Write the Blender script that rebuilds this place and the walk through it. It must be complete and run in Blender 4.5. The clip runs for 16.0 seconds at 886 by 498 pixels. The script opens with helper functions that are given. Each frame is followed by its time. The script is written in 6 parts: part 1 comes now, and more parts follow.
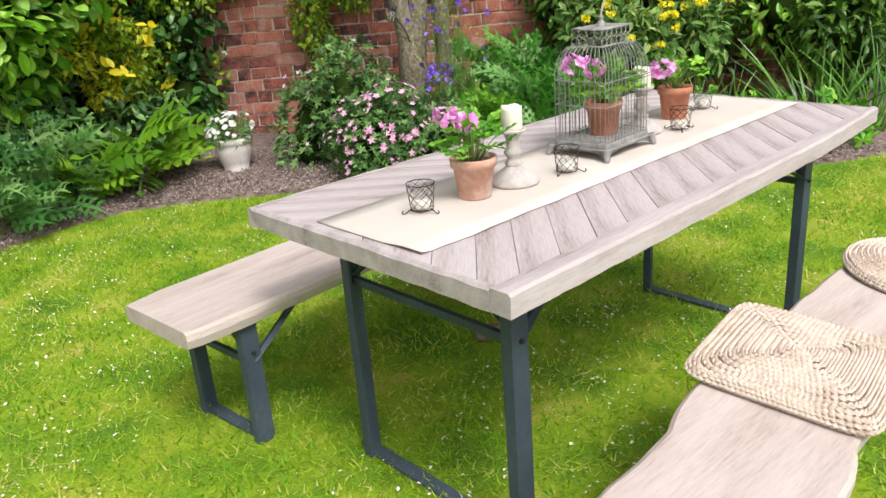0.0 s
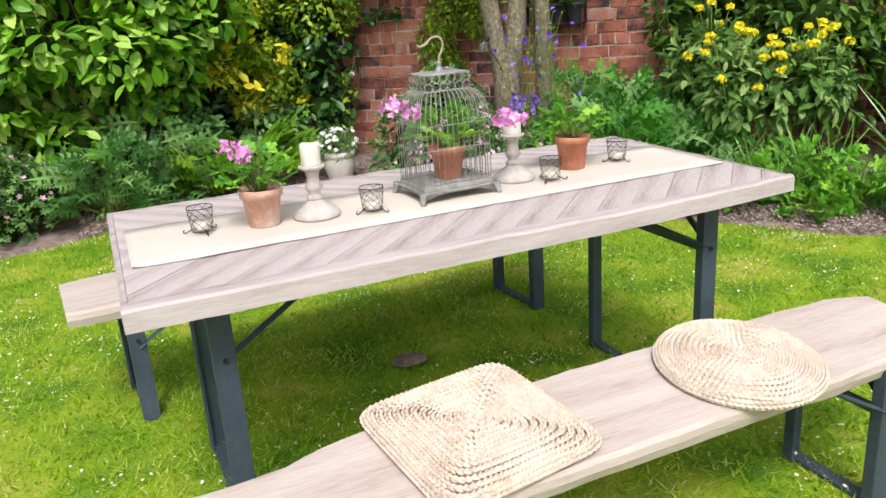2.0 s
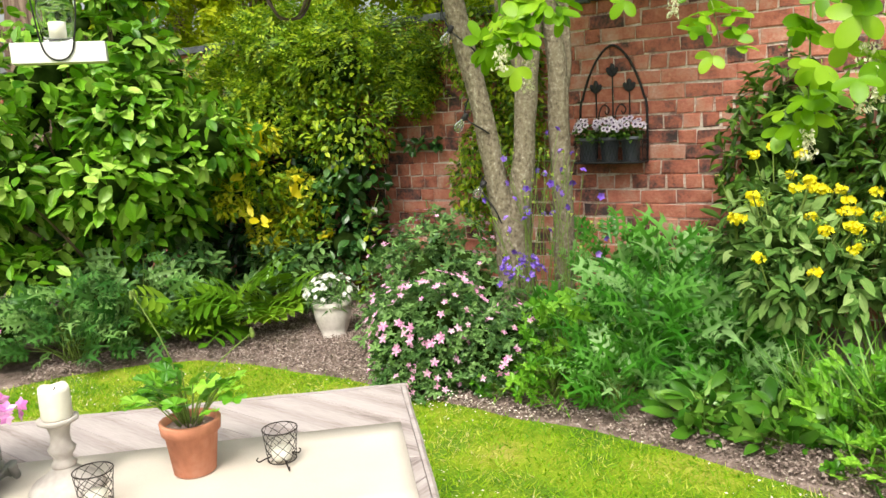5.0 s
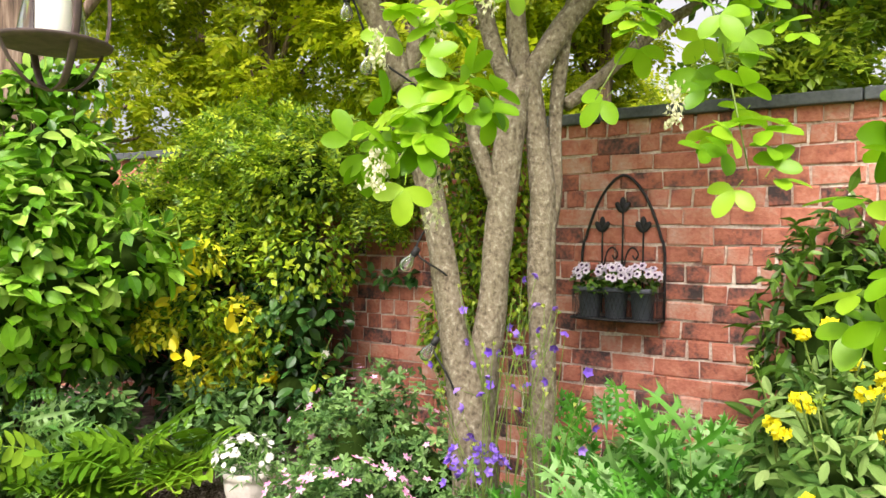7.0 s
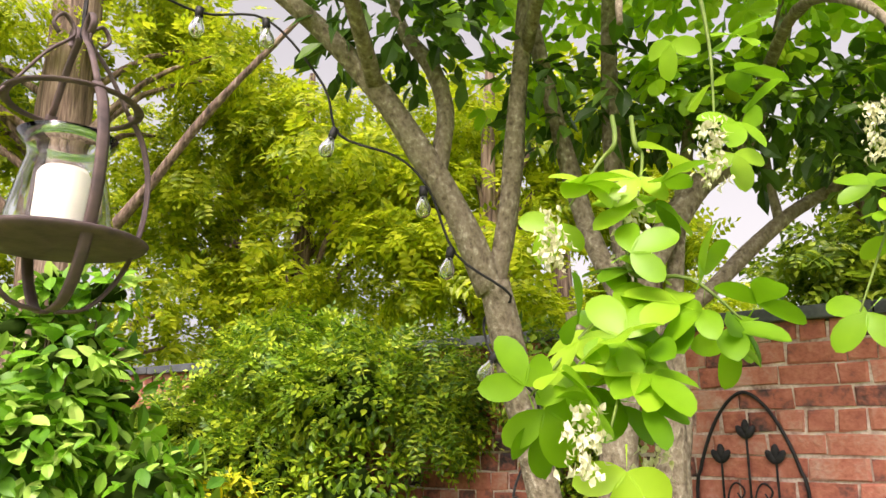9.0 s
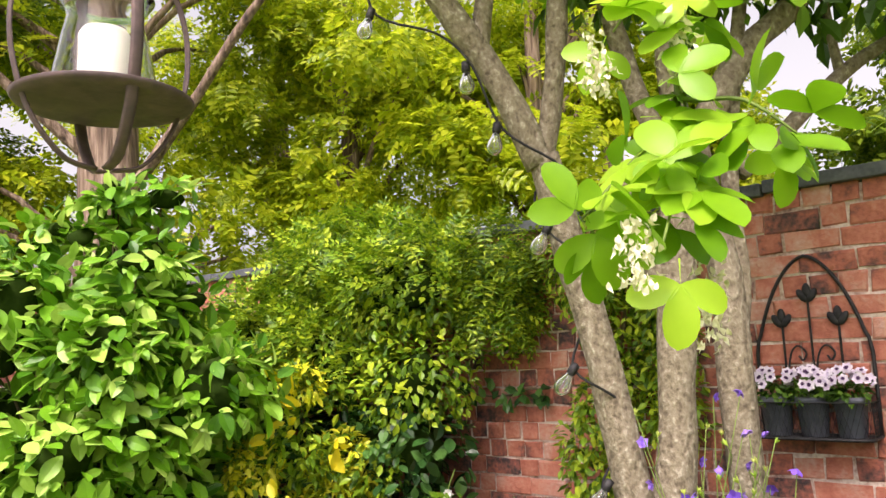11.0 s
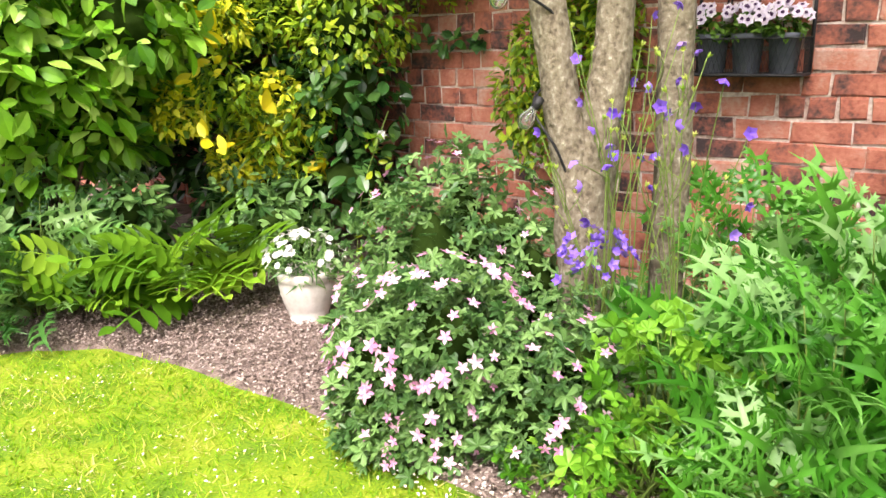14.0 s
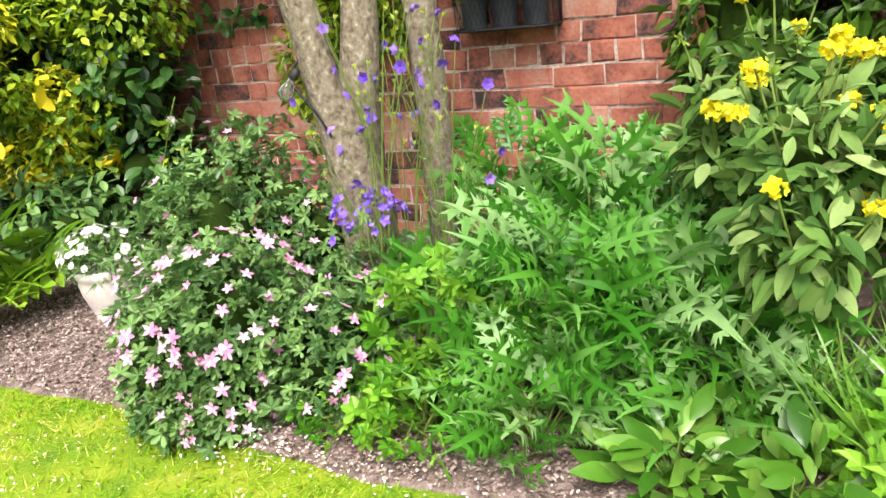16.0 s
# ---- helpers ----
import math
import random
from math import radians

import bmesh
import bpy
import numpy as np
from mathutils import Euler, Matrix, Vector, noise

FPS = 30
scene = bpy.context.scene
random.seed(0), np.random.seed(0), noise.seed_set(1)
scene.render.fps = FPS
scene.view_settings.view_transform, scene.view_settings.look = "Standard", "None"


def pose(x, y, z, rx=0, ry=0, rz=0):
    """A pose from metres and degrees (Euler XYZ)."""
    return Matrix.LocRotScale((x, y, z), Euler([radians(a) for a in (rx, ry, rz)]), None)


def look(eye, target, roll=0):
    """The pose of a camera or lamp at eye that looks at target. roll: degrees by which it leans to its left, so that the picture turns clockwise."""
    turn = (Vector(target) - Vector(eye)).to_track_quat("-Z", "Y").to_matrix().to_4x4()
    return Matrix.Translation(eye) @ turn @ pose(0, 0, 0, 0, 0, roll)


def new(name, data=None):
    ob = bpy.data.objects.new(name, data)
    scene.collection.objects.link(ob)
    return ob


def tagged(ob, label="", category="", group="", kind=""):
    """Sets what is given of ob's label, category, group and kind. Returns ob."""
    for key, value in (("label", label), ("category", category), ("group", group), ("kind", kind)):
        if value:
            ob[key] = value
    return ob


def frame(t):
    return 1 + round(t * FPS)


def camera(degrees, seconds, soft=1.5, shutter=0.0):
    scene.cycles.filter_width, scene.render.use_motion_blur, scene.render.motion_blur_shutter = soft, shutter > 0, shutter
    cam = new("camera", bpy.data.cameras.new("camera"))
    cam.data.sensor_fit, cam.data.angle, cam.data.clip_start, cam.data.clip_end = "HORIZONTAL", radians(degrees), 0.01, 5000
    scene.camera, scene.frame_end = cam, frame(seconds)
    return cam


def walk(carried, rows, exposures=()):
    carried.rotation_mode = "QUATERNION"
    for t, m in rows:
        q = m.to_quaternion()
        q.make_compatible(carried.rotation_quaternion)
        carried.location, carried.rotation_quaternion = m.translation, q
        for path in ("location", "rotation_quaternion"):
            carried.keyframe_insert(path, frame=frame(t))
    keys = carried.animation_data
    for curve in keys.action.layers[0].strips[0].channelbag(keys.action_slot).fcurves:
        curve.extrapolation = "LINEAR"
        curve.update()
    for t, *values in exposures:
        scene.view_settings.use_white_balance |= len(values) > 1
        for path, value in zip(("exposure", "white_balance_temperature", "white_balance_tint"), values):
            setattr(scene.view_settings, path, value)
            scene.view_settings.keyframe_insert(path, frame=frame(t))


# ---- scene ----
cam = camera(59.3, 16.0)
PATH = [
    (0, (-0.892, -0.86, 1.311), (0.359, 0.532, 0.606), -4.6),
    (0.5, (-0.764, -1.138, 1.311), (0.362, 0.362, 0.62), -4.6),
    (1, (-0.554, -1.278, 1.287), (0.443, 0.315, 0.602), -3.9),
    (1.5, (-0.255, -1.412, 1.302), (0.621, 0.265, 0.653), -4.3),
    (2, (0.026, -1.557, 1.296), (0.773, 0.193, 0.68), -3.8),
    (2.5, (0.273, -1.575, 1.302), (0.929, 0.222, 0.718), -2.8),
    (3, (0.59, -1.484, 1.32), (1.174, 0.348, 0.771), -2.6),
    (3.5, (0.904, -1.396, 1.312), (1.421, 0.466, 0.794), -2.8),
    (4, (1.196, -1.279, 1.323), (1.641, 0.611, 0.845), -3.1),
    (4.5, (1.458, -1.077, 1.342), (1.831, 0.841, 0.916), -3.6),
    (5, (1.635, -0.952, 1.39), (1.907, 1.0, 1.051), -3.2),
    (5.2, (1.666, -0.901, 1.384), (1.937, 1.057, 1.08), -2.0),
    (7.3, (2.212, 0.178, 1.439), (2.367, 2.171, 1.446), 1.4),
    (7.5, (2.201, 0.285, 1.448), (2.342, 2.28, 1.48), 1.7),
    (8, (2.064, 0.522, 1.508), (2.239, 2.5, 1.747), 1.5),
    (8.2, (2.0, 0.582, 1.555), (2.186, 2.544, 1.897), 1.2),
    (10.3, (1.98, 0.644, 1.546), (1.95, 2.574, 2.072), -1.9),
    (10.5, (1.99, 0.635, 1.524), (1.964, 2.584, 1.973), -2.2),
    (11, (1.99, 0.645, 1.468), (1.971, 2.629, 1.712), -2.7),
    (11.5, (1.993, 0.653, 1.415), (1.989, 2.652, 1.479), -3.0),
    (12, (2.007, 0.666, 1.37), (2.016, 2.664, 1.28), -3.0),
    (12.5, (2.01, 0.678, 1.332), (2.034, 2.666, 1.11), -2.7),
    (13, (2.003, 0.687, 1.295), (2.047, 2.658, 0.956), -2.3),
    (13.5, (2.002, 0.701, 1.266), (2.069, 2.65, 0.823), -2.0),
    (14, (2.008, 0.71, 1.239), (2.108, 2.633, 0.697), -1.6),
    (14.5, (2.019, 0.712, 1.223), (2.158, 2.602, 0.583), -2.5),
    (15, (2.056, 0.694, 1.228), (2.271, 2.565, 0.555), -4.2),
    (15.5, (2.161, 0.632, 1.228), (2.478, 2.493, 0.567), -5.5),
    (16, (2.265, 0.549, 1.231), (2.692, 2.396, 0.594), -6.3),
]
walk(cam, [(t, look(eye, target, roll)) for t, eye, target, roll in PATH],
     [(0, 0.29, 6350, 11), (3.0, 0.29, 6350, 11), (4.0, 0.4, 6500, 8), (5.2, 0.62, 6900, 5), (7.3, 0.95, 6900, 16), (8.2, 0.95, 7100, 19),
      (10.5, 0.92, 6950, 22), (11.2, 1.05, 6900, 23), (12.0, 1.18, 6950, 19), (14.0, 1.22, 6800, 16), (16.0, 1.05, 6650, 14)])

# ---- light ----
world = bpy.data.worlds.new("sky")
scene.world = world
world.use_nodes = True
SUN_UP, SUN_ROUND = 52.0, 200.0
sky = world.node_tree.nodes.new("ShaderNodeTexSky")
sky.sky_type, sky.sun_disc = "NISHITA", False
sky.sun_elevation, sky.sun_rotation = radians(SUN_UP), radians(SUN_ROUND)
sky.air_density, sky.dust_density, sky.ozone_density = 1.0, 6.0, 1.0
backing = world.node_tree.nodes["Background"]
backing.inputs["Strength"].default_value = 0.155
cloud = world.node_tree.nodes.new("ShaderNodeHueSaturation")
cloud.inputs["Saturation"].default_value = 0.22
world.node_tree.links.new(sky.outputs["Color"], cloud.inputs["Color"])
world.node_tree.links.new(cloud.outputs["Color"], backing.inputs["Color"])
sun = new("sun", bpy.data.lights.new("sun", "SUN"))
sun.data.energy, sun.data.angle, sun.data.color = 2.0, radians(14), (1.0, 0.96, 0.92)
az = radians(SUN_ROUND)
sun.matrix_world = look((math.sin(az) * 6, math.cos(az) * 6, 8), (0, 0, 0))
scene.view_settings.exposure = 1.0


# ---- materials ----
def material(name, ramp, scale=8.0, rough=0.7, metal=0.0, bump=0.2, bump_scale=60.0, island=0.0, objects=0.0,
             glow=0.0, stretch=(1, 1, 1), detail=6.0, specular=0.4, depth=0.01, fixed=False):
    """Procedural surface: a colour ramp over broad and fine noise, with relief. island or objects: share of the colour set per piece.
    glow: share of light that passes through, as in leaves and petals."""
    m = bpy.data.materials.new(name)
    m.use_nodes = True
    nodes, links = m.node_tree.nodes, m.node_tree.links
    shader = nodes["Principled BSDF"]
    place = nodes.new("ShaderNodeTexCoord")
    mapping = nodes.new("ShaderNodeMapping")
    mapping.inputs["Scale"].default_value = stretch
    if fixed:
        links.new(nodes.new("ShaderNodeNewGeometry").outputs["Position"], mapping.inputs["Vector"])
    else:
        links.new(place.outputs["Object"], mapping.inputs["Vector"])
    broad = nodes.new("ShaderNodeTexNoise")
    broad.inputs["Scale"].default_value, broad.inputs["Detail"].default_value = scale, detail
    links.new(mapping.outputs["Vector"], broad.inputs["Vector"])
    fine = nodes.new("ShaderNodeTexNoise")
    fine.inputs["Scale"].default_value, fine.inputs["Detail"].default_value = bump_scale, 4.0
    links.new(mapping.outputs["Vector"], fine.inputs["Vector"])
    both = nodes.new("ShaderNodeMix")
    both.data_type, both.inputs["Factor"].default_value = "FLOAT", 0.35
    links.new(broad.outputs["Fac"], both.inputs["A"])
    links.new(fine.outputs["Fac"], both.inputs["B"])
    last = both.outputs["Result"]
    share = max(island, objects)
    if share:
        if island:
            source = nodes.new("ShaderNodeNewGeometry").outputs["Random Per Island"]
        else:
            source = nodes.new("ShaderNodeObjectInfo").outputs["Random"]
        mixed = nodes.new("ShaderNodeMix")
        mixed.data_type, mixed.inputs["Factor"].default_value = "FLOAT", share
        links.new(last, mixed.inputs["A"])
        links.new(source, mixed.inputs["B"])
        last = mixed.outputs["Result"]
    colours = nodes.new("ShaderNodeValToRGB")
    while len(colours.color_ramp.elements) < len(ramp):
        colours.color_ramp.elements.new(0.5)
    for element, (at, rgb) in zip(colours.color_ramp.elements, ramp):
        element.position, element.color = at, (*rgb, 1)
    links.new(last, colours.inputs["Fac"])
    links.new(colours.outputs["Color"], shader.inputs["Base Color"])
    shader.inputs["Roughness"].default_value, shader.inputs["Metallic"].default_value = rough, metal
    shader.inputs["Specular IOR Level"].default_value = specular
    if bump:
        relief = nodes.new("ShaderNodeBump")
        relief.inputs["Strength"].default_value, relief.inputs["Distance"].default_value = bump, depth
        links.new(both.outputs["Result"], relief.inputs["Height"])
        links.new(relief.outputs["Normal"], shader.inputs["Normal"])
    if glow:
        through_light = nodes.new("ShaderNodeBsdfTranslucent")
        links.new(colours.outputs["Color"], through_light.inputs["Color"])
        blend = nodes.new("ShaderNodeMixShader")
        blend.inputs["Fac"].default_value = glow
        links.new(shader.outputs["BSDF"], blend.inputs[1])
        links.new(through_light.outputs["BSDF"], blend.inputs[2])
        links.new(blend.outputs["Shader"], nodes["Material Output"].inputs["Surface"])
    return m


def glass(name, clear=1.0, rough=0.03):
    m = bpy.data.materials.new(name)
    m.use_nodes = True
    shader = m.node_tree.nodes["Principled BSDF"]
    shader.inputs["Base Color"].default_value = (0.96, 0.98, 0.97, 1)
    shader.inputs["Transmission Weight"].default_value = clear
    shader.inputs["Roughness"].default_value = rough
    shader.inputs["IOR"].default_value = 1.3
    return m


def leafy(name, dark, mid, light, rough=0.42, glow=0.26, single=False):
    """Leaf or petal colour; single: for leaves that are objects of their own."""
    return material(name, [(0.22, dark), (0.5, mid), (0.8, light)], scale=2.2, rough=rough, bump=0.15, bump_scale=40,
                    island=0.0 if single else 0.6, objects=0.6 if single else 0.0, glow=glow, depth=0.004, fixed=single)


BRICK = [(0.33, (0.05, 0.034, 0.034)), (0.4, (0.19, 0.075, 0.06)), (0.47, (0.36, 0.118, 0.078)), (0.56, (0.45, 0.17, 0.115)), (0.66, (0.48, 0.26, 0.2)), (0.8, (0.56, 0.43, 0.37))]
M_BRICK = material("brick_single", BRICK, scale=10, detail=12, rough=0.95, bump=0.9, bump_scale=55, objects=0.26, depth=0.014, fixed=True)
M_BRICKS = material("brick_run", BRICK, scale=10, detail=12, rough=0.95, bump=0.9, bump_scale=55, island=0.26, depth=0.014, fixed=True)
M_MORTAR = material("mortar", [(0.36, (0.2, 0.12, 0.1)), (0.46, (0.44, 0.32, 0.27)), (0.58, (0.68, 0.6, 0.54))], scale=7, rough=0.95, bump=0.7)
M_SLATE = material("slate", [(0.3, (0.03, 0.035, 0.04)), (0.7, (0.12, 0.13, 0.14))], scale=6, rough=0.75, bump=0.4)
M_LAWN = material("lawn", [(0.36, (0.05, 0.13, 0.003)), (0.46, (0.13, 0.24, 0.005)), (0.55, (0.23, 0.31, 0.008)), (0.64, (0.38, 0.34, 0.07)), (0.76, (0.44, 0.34, 0.18))], scale=3.2, detail=10, rough=0.85, bump=0.7, bump_scale=110, depth=0.02)
M_BLADE = material("grass_blades", [(0.3, (0.06, 0.2, 0.003)), (0.43, (0.16, 0.36, 0.005)), (0.53, (0.29, 0.46, 0.008)), (0.6, (0.48, 0.51, 0.07)), (0.7, (0.7, 0.6, 0.32))], scale=2.6, detail=10, rough=0.6, bump=0.0, island=0.22, glow=0.4)
M_SOIL = material("soil", [(0.3, (0.08, 0.055, 0.045)), (0.48, (0.2, 0.145, 0.125)), (0.65, (0.32, 0.245, 0.215))], scale=16, rough=0.95, bump=1.0, bump_scale=110, depth=0.03)
M_CHIP = material("bark_chip", [(0.2, (0.1, 0.07, 0.058)), (0.55, (0.27, 0.2, 0.175)), (0.9, (0.48, 0.4, 0.36))], scale=30, rough=0.95, bump=0.3, island=0.7)
M_PETAL_DROP = material("fallen_petal", [(0.2, (0.5, 0.42, 0.3)), (0.8, (0.85, 0.75, 0.72))], scale=10, rough=0.8, bump=0.0, island=0.8)
M_TIMBER = material("bleached_timber", [(0.3, (0.21, 0.17, 0.16)), (0.42, (0.36, 0.305, 0.295)), (0.55, (0.43, 0.375, 0.37)), (0.72, (0.5, 0.445, 0.44))], scale=3.0, rough=0.85, bump=0.45, bump_scale=26, objects=0.06, stretch=(1, 7, 7), depth=0.008)
M_GAP = material("plank_gap", [(0.3, (0.14, 0.115, 0.105)), (0.7, (0.34, 0.29, 0.27))], scale=8, rough=0.95)
M_BENCH = material("bench_timber", [(0.3, (0.32, 0.25, 0.215)), (0.42, (0.43, 0.355, 0.315)), (0.56, (0.5, 0.425, 0.385)), (0.74, (0.55, 0.485, 0.45))], scale=2.2, rough=0.85, bump=0.5, bump_scale=22, stretch=(1, 9, 9), depth=0.008)
M_STEEL = material("slate_blue_paint", [(0.3, (0.03, 0.043, 0.06)), (0.6, (0.055, 0.075, 0.1)), (0.85, (0.1, 0.12, 0.14))], scale=6, rough=0.55, bump=0.12)
M_RUNNER = material("canvas_runner", [(0.3, (0.5, 0.44, 0.385)), (0.7, (0.61, 0.55, 0.49))], scale=5, rough=0.95, bump=0.15, bump_scale=400, depth=0.002)
M_CLAY = material("terracotta", [(0.2, (0.3, 0.11, 0.06)), (0.5, (0.5, 0.2, 0.12)), (0.75, (0.58, 0.28, 0.19)), (0.92, (0.66, 0.5, 0.42))], scale=14, rough=0.9, bump=0.2)
M_CLAY_PALE = material("limed_terracotta", [(0.25, (0.46, 0.2, 0.13)), (0.48, (0.58, 0.34, 0.26)), (0.62, (0.66, 0.52, 0.45)), (0.85, (0.72, 0.64, 0.58))], scale=10, rough=0.95, bump=0.25)
M_STONEWARE = material("cream_stoneware", [(0.3, (0.46, 0.41, 0.37)), (0.55, (0.62, 0.57, 0.53)), (0.75, (0.7, 0.66, 0.62))], scale=8, rough=0.6, bump=0.25)
M_WASH = material("whitewashed_wood", [(0.3, (0.34, 0.3, 0.28)), (0.6, (0.5, 0.46, 0.43)), (0.85, (0.62, 0.58, 0.55))], scale=12, rough=0.9, bump=0.3)
M_WAX = material("candle_wax", [(0.3, (0.72, 0.68, 0.58)), (0.7, (0.85, 0.82, 0.74))], scale=9, rough=0.5, bump=0.05, glow=0.15)
M_WIRE = material("dark_wire", [(0.3, (0.025, 0.02, 0.018)), (0.7, (0.07, 0.055, 0.05))], scale=30, rough=0.6, metal=0.6)
M_CAGE = material("grey_cage_metal", [(0.3, (0.17, 0.165, 0.155)), (0.6, (0.33, 0.325, 0.31)), (0.85, (0.5, 0.49, 0.46))], scale=25, rough=0.65, metal=0.2)
M_HOOK = material("verdigris_hook", [(0.3, (0.24, 0.2, 0.14)), (0.7, (0.45, 0.4, 0.28))], scale=25, rough=0.6, metal=0.2)
M_IRON = material("black_iron", [(0.3, (0.012, 0.012, 0.014)), (0.7, (0.04, 0.038, 0.04))], scale=30, rough=0.6, metal=0.5)
M_PLASTIC = material("dark_pot", [(0.3, (0.05, 0.056, 0.075)), (0.7, (0.12, 0.13, 0.16))], scale=12, rough=0.6)
M_RUST = material("rusty_lantern_iron", [(0.3, (0.06, 0.045, 0.05)), (0.6, (0.13, 0.09, 0.09)), (0.85, (0.24, 0.13, 0.11))], scale=20, rough=0.7, metal=0.3)
M_WHITE = material("white_board", [(0.3, (0.68, 0.66, 0.68)), (0.7, (0.8, 0.78, 0.8))], scale=10, rough=0.7)
M_STRAW = material("seagrass_braid", [(0.2, (0.4, 0.3, 0.225)), (0.5, (0.6, 0.495, 0.405)), (0.8, (0.7, 0.605, 0.515))], scale=20, rough=0.85, bump=0.4, bump_scale=200, island=0.22, depth=0.003)
M_BARK = material("grey_bark", [(0.34, (0.085, 0.066, 0.045)), (0.46, (0.175, 0.142, 0.098)), (0.57, (0.24, 0.205, 0.15)), (0.65, (0.36, 0.325, 0.25)), (0.73, (0.56, 0.53, 0.44))], scale=48, detail=9, rough=0.95, bump=1.0, bump_scale=90, stretch=(1, 1, 0.8), depth=0.015)
M_BARK_FAR = material("brown_ridged_bark", [(0.34, (0.035, 0.025, 0.02)), (0.48, (0.15, 0.1, 0.075)), (0.62, (0.3, 0.22, 0.17)), (0.72, (0.42, 0.33, 0.27))], scale=18, rough=0.95, bump=1.0, bump_scale=50, stretch=(1, 1, 0.07), depth=0.05)
M_TWIG = material("brown_twig", [(0.3, (0.07, 0.05, 0.03)), (0.7, (0.16, 0.12, 0.07))], scale=20, rough=0.9)
M_STALK = material("green_stalk", [(0.3, (0.1, 0.17, 0.03)), (0.7, (0.22, 0.3, 0.06))], scale=20, rough=0.6, glow=0.2, bump=0)
M_GLASS = glass("clear_glass")
M_BULB = glass("pale_bulb_glass", 0.97, 0.02)
# near-black green: the shade deep inside the plants, put into the colour
M_CORE = material("thicket_shade", [(0.3, (0.012, 0.025, 0.005)), (0.7, (0.03, 0.055, 0.01))], scale=9, rough=1.0, bump=0.5, specular=0.0)

L_BRIGHT = leafy("bright_shrub_leaf", (0.04, 0.15, 0.005), (0.17, 0.4, 0.016), (0.45, 0.64, 0.13))
L_CLIMB = leafy("climber_leaf", (0.05, 0.125, 0.006), (0.18, 0.32, 0.012), (0.45, 0.55, 0.03))
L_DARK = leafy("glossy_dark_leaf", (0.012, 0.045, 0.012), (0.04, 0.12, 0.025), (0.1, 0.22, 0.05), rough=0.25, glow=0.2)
L_YELLOW = leafy("variegated_leaf", (0.4, 0.46, 0.015), (0.74, 0.7, 0.03), (0.9, 0.84, 0.09))
L_FERN = leafy("fern_leaf", (0.08, 0.21, 0.01), (0.17, 0.35, 0.018), (0.3, 0.48, 0.04), single=True)
L_GERAN = leafy("cranesbill_leaf", (0.045, 0.125, 0.03), (0.125, 0.25, 0.065), (0.23, 0.4, 0.12))
L_CUT = leafy("cut_leaf", (0.03, 0.12, 0.02), (0.1, 0.25, 0.05), (0.25, 0.43, 0.13), single=True)
L_THISTLE = leafy("cardoon_leaf", (0.03, 0.16, 0.008), (0.1, 0.33, 0.032), (0.3, 0.5, 0.19), rough=0.4, single=True)
L_LOBED = leafy("columbine_leaf", (0.055, 0.2, 0.01), (0.15, 0.4, 0.025), (0.28, 0.54, 0.05))
L_BROAD = leafy("broad_leaf", (0.035, 0.13, 0.01), (0.09, 0.24, 0.022), (0.2, 0.38, 0.06), rough=0.3, single=True)
L_SAGE = leafy("felted_grey_leaf", (0.045, 0.13, 0.018), (0.13, 0.26, 0.045), (0.3, 0.42, 0.14), rough=0.8)
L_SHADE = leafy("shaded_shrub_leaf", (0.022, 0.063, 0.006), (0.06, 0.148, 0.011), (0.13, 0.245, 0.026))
L_TREE = leafy("tree_leaf", (0.17, 0.26, 0.006), (0.36, 0.46, 0.012), (0.58, 0.62, 0.03), glow=0.6)
L_TREE_DARK = leafy("tree_leaf_deep", (0.05, 0.11, 0.006), (0.14, 0.23, 0.012), (0.3, 0.39, 0.025), glow=0.5)
L_LABURNUM = leafy("laburnum_leaf", (0.16, 0.36, 0.008), (0.3, 0.56, 0.015), (0.46, 0.68, 0.04), glow=0.5)
L_SPRAY = leafy("laburnum_spray_leaf", (0.12, 0.29, 0.006), (0.23, 0.46, 0.012), (0.38, 0.6, 0.035), glow=0.45, single=True)
F_VIOLET = leafy("violet_flower", (0.17, 0.07, 0.55), (0.28, 0.15, 0.68), (0.45, 0.28, 0.78), rough=0.7, single=True)
F_SEED = leafy("seed_head", (0.22, 0.38, 0.03), (0.4, 0.52, 0.08), (0.55, 0.6, 0.15), single=True)
F_PINK = leafy("pink_petal", (0.7, 0.26, 0.5), (0.82, 0.42, 0.64), (0.88, 0.62, 0.76), rough=0.7)
F_PELARG = leafy("mauve_pink_petal", (0.62, 0.16, 0.5), (0.76, 0.32, 0.66), (0.85, 0.55, 0.78), rough=0.7)
F_WHITE = leafy("white_petal", (0.68, 0.66, 0.62), (0.8, 0.79, 0.76), (0.86, 0.85, 0.83), rough=0.7, glow=0.2)
F_PURPLE = leafy("violet_petal", (0.14, 0.06, 0.5), (0.25, 0.14, 0.66), (0.42, 0.26, 0.75), rough=0.7)
F_YELLOW = leafy("yellow_petal", (0.82, 0.66, 0.01), (0.9, 0.8, 0.02), (0.95, 0.88, 0.07), rough=0.7)
F_LILAC = leafy("pale_lilac_petal", (0.6, 0.5, 0.7), (0.76, 0.66, 0.8), (0.86, 0.8, 0.86), rough=0.7)
F_GOLD = leafy("golden_leaf", (0.6, 0.48, 0.01), (0.8, 0.66, 0.02), (0.88, 0.76, 0.06), single=True)
F_EYE = leafy("dark_flower_eye", (0.02, 0.01, 0.03), (0.05, 0.02, 0.07), (0.1, 0.04, 0.12), rough=0.8)
F_POD = leafy("pale_seed_pod", (0.55, 0.54, 0.32), (0.7, 0.68, 0.48), (0.82, 0.8, 0.62), rough=0.8)


